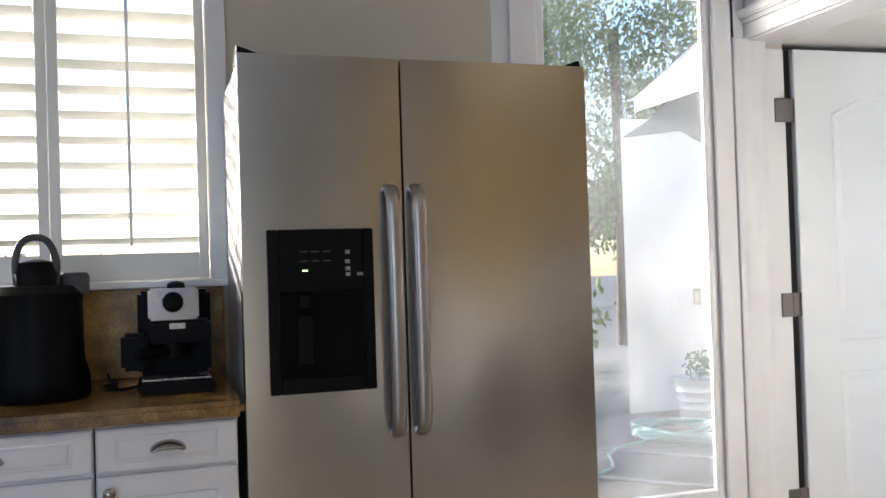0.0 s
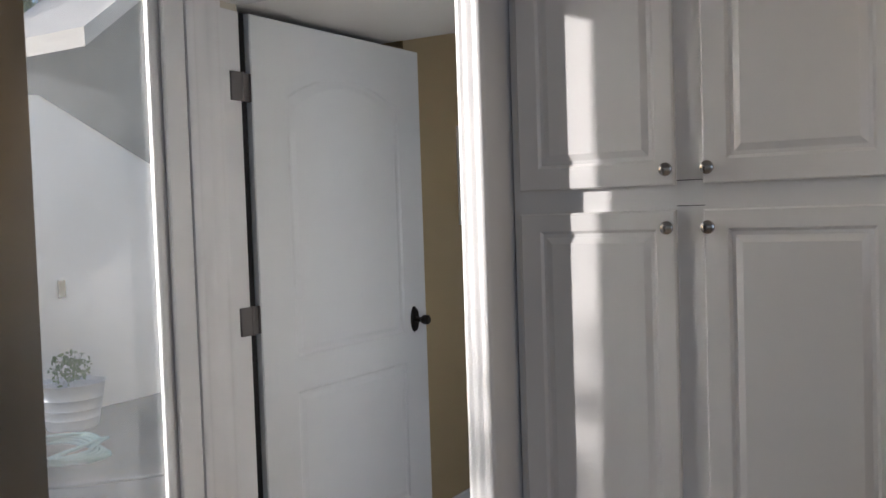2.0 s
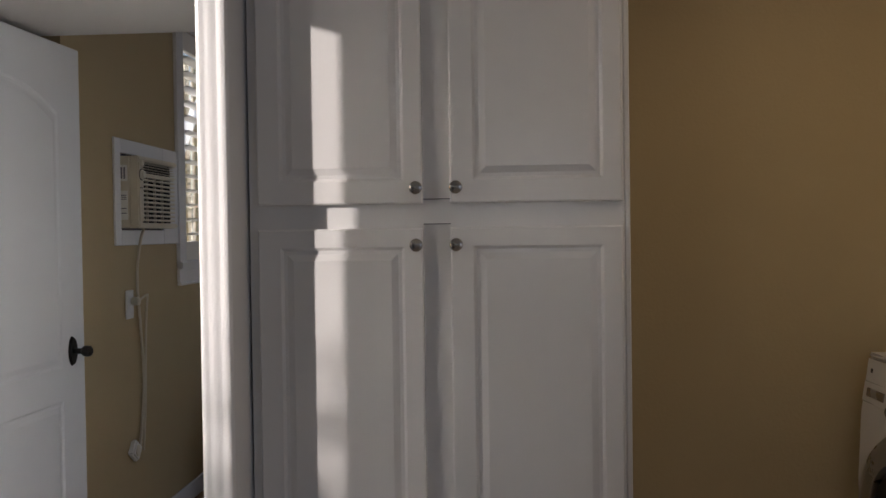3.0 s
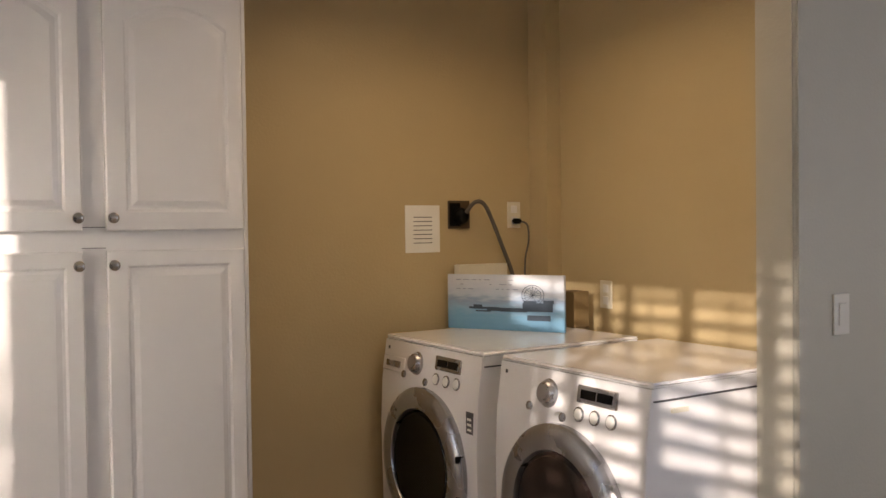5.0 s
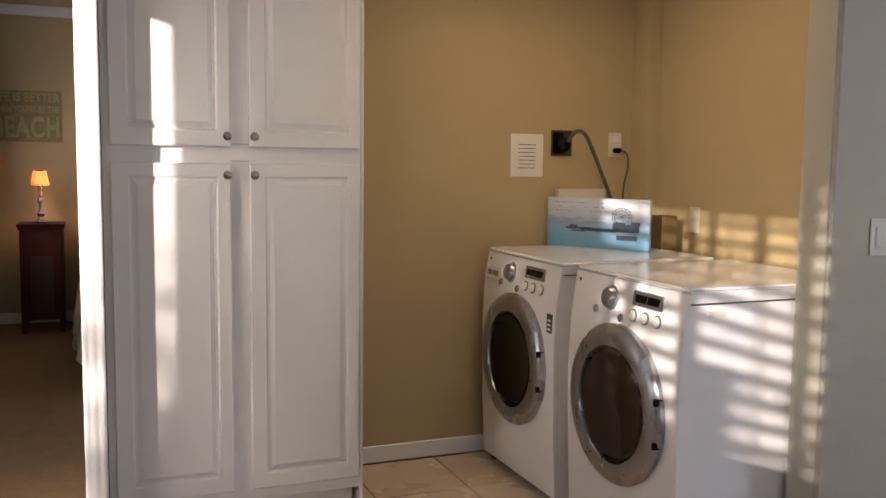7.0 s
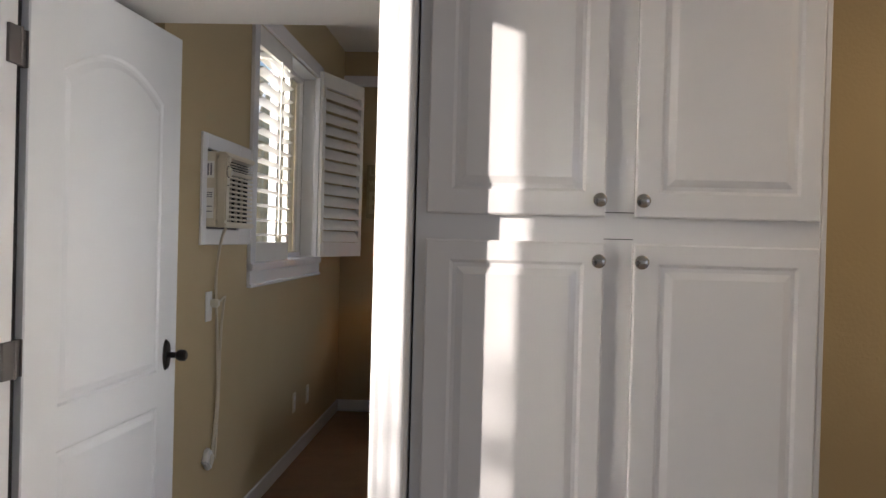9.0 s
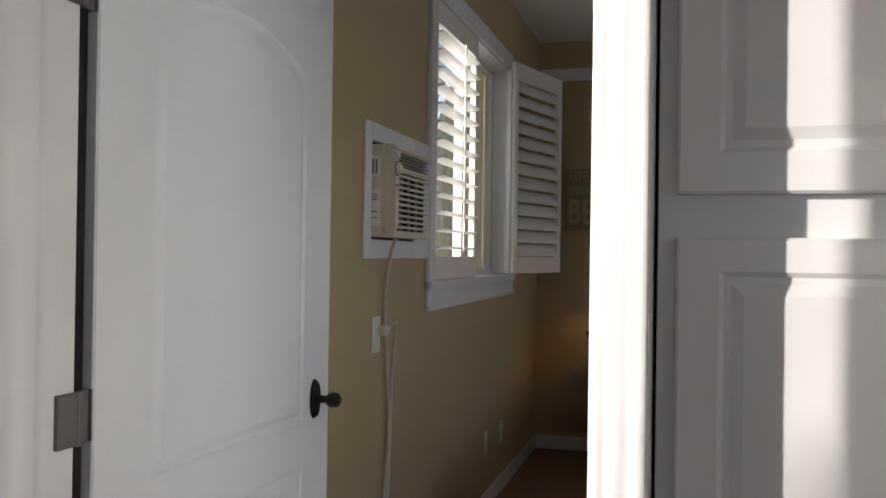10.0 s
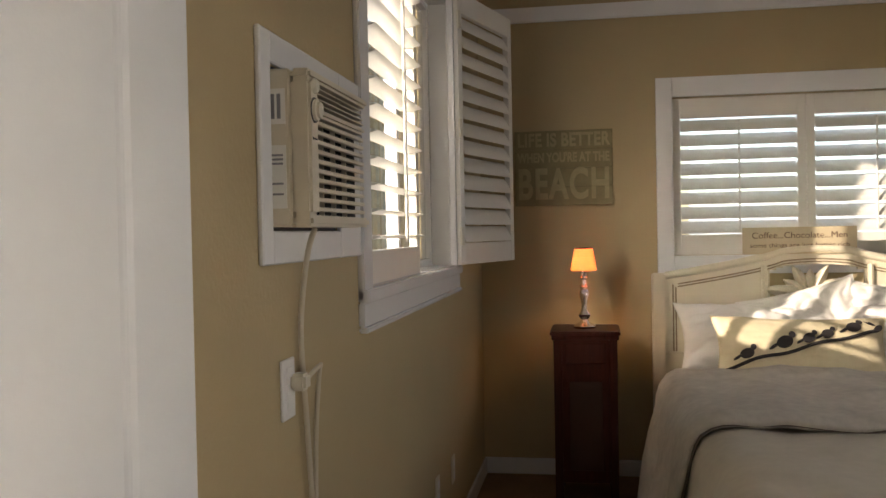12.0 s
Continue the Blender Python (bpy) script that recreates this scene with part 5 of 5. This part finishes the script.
    pm = part("palm_carving", bm, CREAM, b, "carved cream palm leaves", True)
    pm.modifiers.new("body", "SOLIDIFY").thickness = 0.012
    bx("side_rail", [(-H + 0.01, -H + 0.035, 2.15, Y - 0.03, 0.22, 0.36), (H - 0.035, H - 0.01, 2.15, Y - 0.03, 0.22, 0.36)], CREAM, b, 0.003)
    for s in (-1, 1):
        bx("foot_post", (s * (H - 0.02) - 0.03, s * (H - 0.02) + 0.03, 2.09, 2.15, 0, 0.42), CREAM, b, 0.005)
    m = thing("mattress", "white covered mattress on the cream bed", "mattress", (0.885, 0, 0))
    bx("pad", (-0.76, 0.76, 2.16, Y - 0.032, 0.28, 0.60), WHITECLOTH, m, 0.05, segs=4, smooth=True)
    return b


bed()


def cloth_sheet(name, material, x0, x1, y0, y1, z, drop, seed, amp=0.012, nx=70, ny=70, parent=None, thick=0.02, hem_material=None):
    """Bedding that lies on the mattress and hangs down at its long sides, with soft folds."""
    bm = bmesh.new()
    half = (x1 - x0) / 2
    cx = (x0 + x1) / 2
    total = half + drop
    g = []
    for j in range(ny + 1):
        y = y0 + (y1 - y0) * j / ny
        row = []
        for i in range(nx + 1):
            s = -total + 2 * total * i / nx
            r = 0.09
            a = abs(s)
            sg = 1 if s > 0 else -1
            if a < half - r:
                px, pz = s, z
            elif a < half - r + r * math.pi / 2:
                th = (a - (half - r)) / r
                px, pz = sg * (half - r + r * math.sin(th)), z - r + r * math.cos(th)
            else:
                dd = a - (half - r + r * math.pi / 2)
                flare = 0.18 * dd + 0.03 * math.sin(y * 14 + seed) * min(1, dd * 4)
                px, pz = sg * (half + flare), z - r - dd
            nv = noise.noise(Vector((s * 2.6, y * 2.6, seed))) + 0.5 * noise.noise(Vector((s * 7, y * 7, seed + 3)))
            ridge = 1 - abs(noise.noise(Vector((s * 3.1 + y * 1.2, y * 4.2 - s, seed + 9)))) * 3
            pz += amp * (nv * (1.6 if a < half else 0.4) + (0.5 * max(0, ridge) if a < half else 0))
            px += amp * 0.8 * nv * sg if a > half else 0
            edge = min(1.0, min(j, ny - j) / 4)
            pz -= (1 - edge) ** 2 * thick * 0.6
            row.append(bm.verts.new((cx + px, y, max(pz, 0.03))))
        g.append(row)
    for a, b in zip(g, g[1:]):
        for i in range(nx):
            bm.faces.new((a[i], a[i + 1], b[i + 1], b[i]))
    hem = [v.co.copy() for v in g[0]]
    ob = part(name, bm, material, parent, "", True)
    so = ob.modifiers.new("thickness", "SOLIDIFY")
    so.thickness, so.offset = thick, 1
    if hem_material:
        bm = bmesh.new()
        tube(bm, [p + Vector((0, -0.004, thick * 0.4)) for p in hem[::2]], 0.006, 6, 2)
        part("piping", bm, hem_material, parent, "dark piped edge", True)
    return ob


dv = thing("duvet", "cream duvet hanging over the side of the bed", "bedding", (0, 0, 0))
cloth_sheet("cover", LINEN, 0.10, 1.67, 2.05, 3.86, 0.645, 0.42, 2.0, 0.016, parent=dv, thick=0.03)
qt = thing("folded_quilt", "grey-beige patterned quilt folded across the bed top", "bedding", (0, 0, 0))
cloth_sheet("cover", QUILT, 0.075, 1.695, 2.82, 4.00, 0.678, 0.50, 5.0, 0.020, ny=100, parent=qt, thick=0.030, hem_material=mat("brown_piping", (0.10, 0.08, 0.06), 0.8))


def pillow(name, label, at, size, turn, material, seed, group="", crease=1.0):
    """A stuffed pillow with a sewn edge, pinched corners and creases, standing on its long edge and leaning back."""
    p = thing(name, label, "pillow", (0, 0, 0), group=group)
    p.matrix_basis = Matrix.Translation(at) @ turn.to_matrix().to_4x4()
    w, h, t = size
    bm = bmesh.new()
    n = 44
    for side in (-1, 1):
        g = []
        for j in range(n + 1):
            row = []
            for i in range(n + 1):
                u, v = 2 * i / n - 1, 2 * j / n - 1
                puff = (max(0, 1 - abs(u) ** 3.2) * max(0, 1 - abs(v) ** 3.2)) ** 0.55
                pu, pv = 1 - 0.085 * (1 - v * v) * u * u, 1 - 0.10 * (1 - u * u) * v * v
                soft = noise.noise(Vector((u * 1.6, v * 1.5, seed))) * 0.22
                fold = 1 - abs(noise.noise(Vector((u * 1.9 + v * 0.8, v * 2.6 - u * 0.9, seed + 7)))) * 4
                fine = 1 - abs(noise.noise(Vector((u * 4.1 - v * 1.7, v * 3.3 + u * 1.8, seed + 13)))) * 5
                puff *= 1 + soft - crease * (0.16 * max(0, fold) + 0.07 * max(0, fine))
                sag = 0.012 * noise.noise(Vector((u * 2.2, side, seed + 3)))
                row.append(bm.verts.new((w / 2 * u * pu, side * t / 2 * puff, h / 2 * v * pv + sag * abs(v))))
            g.append(row)
        for a, b in zip(g, g[1:]):
            for i in range(n):
                bm.faces.new((a[i], a[i + 1], b[i + 1], b[i]) if side < 0 else (b[i], b[i + 1], a[i + 1], a[i]))
    bmesh.ops.remove_doubles(bm, verts=bm.verts, dist=0.0008)
    cushion = part("cushion", bm, material, p, "", True, sharp=80)
    bm = bmesh.new()
    loop = []
    for k in range(96):
        q, f = divmod(k, 24)
        f = 2 * f / 24 - 1
        u, v = ((f, -1), (1, f), (-f, 1), (-1, -f))[q]
        loop.append((w / 2 * u * (1 - 0.085 * (1 - v * v) * u * u), 0, h / 2 * v * (1 - 0.10 * (1 - u * u) * v * v)))
    tube(bm, loop + loop[:1], 0.0035, 6, 1)
    part("piping", bm, material, cushion, "", True)
    return p


pillow("bed_pillow", "crumpled white pillow leaning on the carved headboard", (0.56, 4.26, 0.80), (0.80, 0.46, 0.19), Euler((radians(-50), radians(3), radians(3))), WHITECLOTH, 1, "white bed pillows", 1.5)
pillow("bed_pillow", "white pillow propped beside another on the headboard", (1.30, 4.26, 0.81), (0.76, 0.46, 0.19), Euler((radians(-50), radians(-3), radians(-2))), WHITECLOTH, 4, "white bed pillows", 1.5)
pillow("bed_pillow", "white pillow propped upright against the headboard", (0.80, 4.42, 0.85), (0.58, 0.40, 0.15), Euler((radians(-20), radians(-14), 0)), WHITECLOTH, 8, "white bed pillows", 1.5)
pillow("bed_pillow", "white pillow standing by the middle of the headboard", (1.22, 4.42, 0.86), (0.56, 0.40, 0.15), Euler((radians(-20), radians(8), 0)), WHITECLOTH, 15, "white bed pillows", 1.5)
bp = pillow("bird_pillow", "long cream pillow printed with dark birds on a branch", (0.69, 4.05, 0.785), (0.78, 0.32, 0.15), Euler((radians(-30), radians(1), radians(1))), mat("cream_pillow_cloth", (0.62, 0.54, 0.36), 0.85, vary=0.05, scale=25), 11, "", 0.4)


def bird_print(parent):
    bm = bmesh.new()

    def surf(u, v):
        puff = (max(0, 1 - abs(u) ** 3.2) * max(0, 1 - abs(v) ** 3.2)) ** 0.55 * (1 + noise.noise(Vector((u * 1.6, v * 1.5, 11))) * 0.22)
        return Vector((0.375 * u, -0.075 * puff - 0.005, 0.145 * v))

    def blob(u0, v0, ru, rv, ang=0.0, n=18):
        c = bm.verts.new(surf(u0, v0))
        ring = []
        for k in range(n):
            a = 2 * math.pi * k / n
            du, dv_ = ru * math.cos(a), rv * math.sin(a)
            ring.append(bm.verts.new(surf(u0 + du * math.cos(ang) - dv_ * math.sin(ang) * 0.33, v0 + du * math.sin(ang) * 3 + dv_ * math.cos(ang))))
        for k in range(n):
            bm.faces.new((c, ring[k], ring[(k + 1) % n]))
    k = 0
    for u, s in ((-0.66, 1.0), (-0.22, 1.15), (0.06, 0.9), (0.28, 0.9), (0.60, 1.1)):
        v = -0.78 + (u + 0.9) * 0.72
        blob(u, v + 0.26 * s, 0.085 * s, 0.17 * s, 0.25)
        blob(u + 0.075 * s, v + 0.46 * s, 0.035 * s, 0.10 * s)
        blob(u - 0.11 * s, v + 0.14 * s, 0.06 * s, 0.05 * s, 0.5)
    tube(bm, [surf(u, -0.80 + (u + 0.9) * 0.72 + 0.04 * math.sin(u * 9)) for u in [-0.92 + 0.09 * i for i in range(21)]], 0.0085, 6, 1)
    blob(0.90, 0.62, 0.075, 0.10, 0.6)
    blob(0.80, 0.78, 0.07, 0.07, -0.4)
    part("bird_print", bm, mat("dark_print", (0.015, 0.012, 0.012), 0.8), parent, "dark printed birds on a branch")


bird_print(bp)

# ---- yard ----
gr = structure("ground", (-60, WO - 0.0, -60, 60, -0.40, -0.15), CONCRETE, "bare dirt and paving in the yard")


def outdoors():
    dk = thing("porch_step", "grey boarded porch step below the glass panel", "step", (0, 0, 0))
    for k in range(6):
        bx("board", (-1.95 + 0.155 * k, -1.80 + 0.155 * k, -2.2, 1.0, -0.16, 0.02), FENCE, dk, 0.003)
    g = thing("garage", "white stucco garage with a shingled gable roof across the yard", "building", (0, 0, 0))
    bm = bmesh.new()
    box(bm, -5.55, -5.0, 1.6, 6.5, -0.2, 2.45)
    for v in bm.verts:
        if v.co.x < -5.5 and v.co.y < 2:
            v.co.y = 2.0
    part("wall", bm, STUCCO, g)
    # Shade under the eaves, painted as a dark grey panel on the wall.
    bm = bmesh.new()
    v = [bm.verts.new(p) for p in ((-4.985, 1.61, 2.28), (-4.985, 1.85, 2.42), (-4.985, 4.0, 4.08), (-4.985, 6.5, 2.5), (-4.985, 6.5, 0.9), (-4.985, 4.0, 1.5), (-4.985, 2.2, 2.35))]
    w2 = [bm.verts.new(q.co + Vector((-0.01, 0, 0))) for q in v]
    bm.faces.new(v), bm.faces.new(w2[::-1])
    part("gable", bm, mat("eave_shade_grey", (0.16, 0.165, 0.16), 0.8, scale=20, vary=0.15), g, "gable panel painted dark grey for the shade under the eaves")
    bm = bmesh.new()
    for a, b in (((2.1, 2.62), (4.0, 4.15)), ((4.0, 4.15), (7.0, 2.35))):
        v = [bm.verts.new((x, y, z + dz)) for dz in (0, 0.14) for x in (-5.6, -4.3) for y, z in (a, b)]
        for f in ((0, 1, 3, 2), (4, 6, 7, 5), (0, 4, 5, 1), (2, 3, 7, 6), (0, 2, 6, 4), (1, 5, 7, 3)):
            bm.faces.new([v[i] for i in f])
    part("roof", bm, mat("pale_shingle", (0.45, 0.44, 0.42), 0.85, vary=0.1, scale=20), g)
    bx("door_latch", (-4.998, -4.97, 2.28, 2.34, 0.78, 0.92), NICKEL, g, 0.004)
    f = thing("picket_fence", "weathered white picket fence beside the garage", "fence", (0, 0, 0))
    for k in range(26):
        bx("picket", (-6.02, -6.0, -1.9 + 0.135 * k, -1.81 + 0.135 * k, -0.12, 0.95), FENCE, f, 0.004)
    bx("rail", [(-6.06, -6.021, -2.0, 1.59, 0.1, 0.18), (-6.06, -6.021, -2.0, 1.59, 0.7, 0.78)], FENCE, f)
    p = thing("zinc_tub", "ribbed galvanised tub planter with a leafy plant in the yard", "planter", (-4.62, 2.08, -0.15))
    bm = bmesh.new()
    lathe(bm, [(0.175, 0), (0.185, 0.02), (0.192, 0.07), (0.200, 0.078), (0.196, 0.086), (0.206, 0.14), (0.214, 0.148), (0.210, 0.156), (0.222, 0.22), (0.230, 0.228), (0.226, 0.236), (0.238, 0.32), (0.250, 0.335), (0.240, 0.34), (0.225, 0.31), (0.02, 0.30)], segs=36)
    part("tub", bm, ZINC, p, "", True)
    bm = bmesh.new()
    leaf_cloud(bm, (0, 0, 0.44), (0.20, 0.20, 0.16), 260, 0.04, 3)
    part("plant", bm, LEAF, p)
    ed = thing("path_edging", "pale curved strips edging the dirt bed in the yard", "edging", (0, 0, 0))
    for off in (0.0, 0.55):
        bm = bmesh.new()
        tube(bm, [(-4.9 + off, 0.1 - off, -0.145), (-4.0 + off, 0.55 - off, -0.145), (-3.2 + off, 1.2 - off, -0.145), (-2.6 + off, 2.1 - off, -0.145)], 0.016, 8, 6)
        part("strip", bm, ROOF, ed, "", True)
    h = bmesh.new()
    pts = []
    for k in range(60):
        a = k * 0.55
        r = 0.34 + 0.05 * math.sin(k * 1.7)
        pts.append((-3.95 + r * math.cos(a), 1.42 + r * 0.9 * math.sin(a), -0.13 + 0.0012 * k))
    pts += [(-3.7, 0.75, -0.13), (-3.2, 0.45, -0.13), (-3.0, 0.1, -0.13), (-2.7, -0.25, -0.13), (-2.5, -0.7, -0.13), (-2.6, -1.3, -0.13)]
    tube(h, pts, 0.012, 8, 3)
    tagged(part("garden_hose", h, HOSE, None, "coiled pale green garden hose on the ground", True), "", "hose")


def leaf_cloud(bm, at, radii, count, size, seed):
    rng = random.Random(seed)
    for _ in range(count):
        while True:
            u = Vector((rng.uniform(-1, 1), rng.uniform(-1, 1), rng.uniform(-1, 1)))
            if 0.25 < u.length < 1:
                break
        lump = 0.75 + 0.35 * noise.noise(u * 2.2 + Vector((seed, 0, 0)))
        c = Vector(at) + Vector((u.x * radii[0], u.y * radii[1], u.z * radii[2])) * lump
        e = Euler((rng.uniform(0, 6.3), rng.uniform(0, 6.3), rng.uniform(0, 6.3))).to_matrix()
        s = size * rng.uniform(0.6, 1.3)
        v = [bm.verts.new(c + e @ Vector(p) * s) for p in ((-0.5, 0, 0), (0, -0.28, 0.05), (0.6, 0, 0), (0, 0.28, 0.05))]
        bm.faces.new(v)


def tree(label, at, height, crown_r, seed, count=2600, size=0.10, flowers=False):
    t = thing("yard_tree", label, "tree", at)
    rng = random.Random(seed)
    bm = bmesh.new()
    tube(bm, [(0, 0, 0), (0.05, 0.04, height * 0.3), (-0.04, 0.08, height * 0.55), (0.05, 0.0, height * 0.8)], 0.09, 10, 4)
    for k in range(6):
        a = rng.uniform(0, 6.28)
        z = height * rng.uniform(0.35, 0.6)
        tube(bm, [(0, 0.05, z), (math.cos(a) * crown_r * 0.4, math.sin(a) * crown_r * 0.4, z + 0.3 * crown_r), (math.cos(a) * crown_r * 0.8, math.sin(a) * crown_r * 0.8, z + 0.7 * crown_r)], 0.035, 7, 3)
    part("trunk", bm, BARK, t, "", True)
    bm = bmesh.new()
    for k in range(9):
        a, rr = rng.uniform(0, 6.28), crown_r * rng.uniform(0.2, 0.75)
        leaf_cloud(bm, (math.cos(a) * rr, math.sin(a) * rr, height * rng.uniform(0.6, 1.0)), (crown_r * 0.45,) * 3, count // 9, size, seed * 10 + k)
    part("crown", bm, LEAF, t)


outdoors()
tree("leafy green tree behind the picket fence", (-9.2, 1.6, -0.15), 4.4, 2.2, 3, 13000, 0.065)
tree("dense green tree beyond the picket fence", (-11.5, 4.4, -0.15), 3.4, 2.2, 12, 12000, 0.085)
tree("leafy tree standing behind the garage", (-10.5, 4.6, -0.15), 6.2, 3.0, 7, 15000, 0.085)
# Added out of view, so its leaves break up the kitchen window's sunlight.
tree("unseen thin tree added to dapple the sunlight through the kitchen window", (-5.4, -6.6, -0.15), 3.8, 1.1, 5, 450, 0.09)
# Another unseen occluder, set on the sun's line to the pantry doors.
tree("unseen slender tree added to blotch the sun strip on the pantry", (-5.5, -4.62, -0.15), 3.2, 0.50, 9, 800, 0.07)

SCREENPAINT = mat("cream_screen_paint", (0.76, 0.69, 0.50), 0.7, vary=0.08, scale=8)
sc = thing("slatted_screen", "white upright slatted screen outside the bedroom window", "fence", (-1.75, 0, -0.15))
for k in range(22):
    bx("slat", (-0.015, 0.015, 4.3 + 0.20 * k, 4.39 + 0.20 * k, 0, 2.9), SCREENPAINT, sc, 0.003)
bx("rail", [(0.016, 0.05, 4.25, 8.7, 0.5, 0.58), (0.016, 0.05, 4.25, 8.7, 2.3, 2.38)], SCREENPAINT, sc, 0.003)
fs = thing("shrub", "dense dark green shrub growing behind the picket fence", "shrub", (-7.0, 1.0, -0.15))
bm = bmesh.new()
leaf_cloud(bm, (0, 0, 0.95), (0.5, 1.7, 1.15), 2600, 0.11, 52)
part("foliage", bm, LEAF, fs)
hb = thing("shrub", "yellow-green shrub behind the slatted screen", "shrub", (-3.0, 7.6, -0.55))
bm = bmesh.new()
leaf_cloud(bm, (0, 0, 1.3), (0.6, 2.6, 1.5), 2600, 0.12, 31)
part("foliage", bm, LEAF, hb)

# fallen leaves and chips on the ground
bm = bmesh.new()
rng_ = random.Random(77)
for k in range(900):
    x_, y_, a_, s_ = rng_.uniform(-5.0, -2.0), rng_.uniform(-1.2, 3.2), rng_.uniform(0, 6.3), rng_.uniform(0.012, 0.035)
    bm.faces.new([bm.verts.new((x_ + s_ * math.cos(a_ + t) * m, y_ + s_ * math.sin(a_ + t) * m, -0.148 + 0.006 * rng_.random())) for t, m in ((0, 1), (1.6, 0.5), (3.14, 0.9), (4.7, 0.5))])
part("fallen_leaves", bm, mat("dry_leaves", (0.34, 0.26, 0.13), 0.8, color2=(0.12, 0.08, 0.04), scale=2), None, "dry leaves strewn on the yard ground", kind="stuff")

# hedge with pink flowers outside the kitchen window
hd = thing("flowering_hedge", "green hedge with pink flowers outside the kitchen window", "hedge", (-4.2, -2.9, -0.35))
bm = bmesh.new()
leaf_cloud(bm, (0, 0, 0.9), (0.5, 1.8, 1.0), 3000, 0.09, 21)
part("foliage", bm, LEAF, hd)
bm = bmesh.new()
leaf_cloud(bm, (0.15, 0, 1.3), (0.5, 1.7, 0.5), 320, 0.10, 22)
part("flowers", bm, FLOWER, hd, "pink flowers")

# ---- floor tiles ----
tile_me = None
T = 0.405
ti = 0
for i in range(-6, 8):
    for j in range(-13, 2):
        x0 = 1.515 + T * i
        y0 = 0.432 - T * (0 - j) - 0.0
        x0, y0 = x0, 0.432 + T * (j - 1)
        x1, y1 = x0 + T, y0 + T
        if x0 < W - 0.001 or x1 > KX1 or y0 < KY0 or y1 > LB or (y1 > -0.19 and x0 < 0.09):
            continue
        ob = None
        if tile_me is None:
            bm = bmesh.new()
            box(bm, 0.003, T - 0.003, 0.003, T - 0.003, -0.008, 0, 0.0015)
            ob = part("tile", bm, TILE, bpy.data.objects["floor"])
            tile_me = ob.data
        else:
            ob = new("tile", tile_me)
            ob.parent = bpy.data.objects["floor"]
        ob.location = (x0, y0, 0.0)
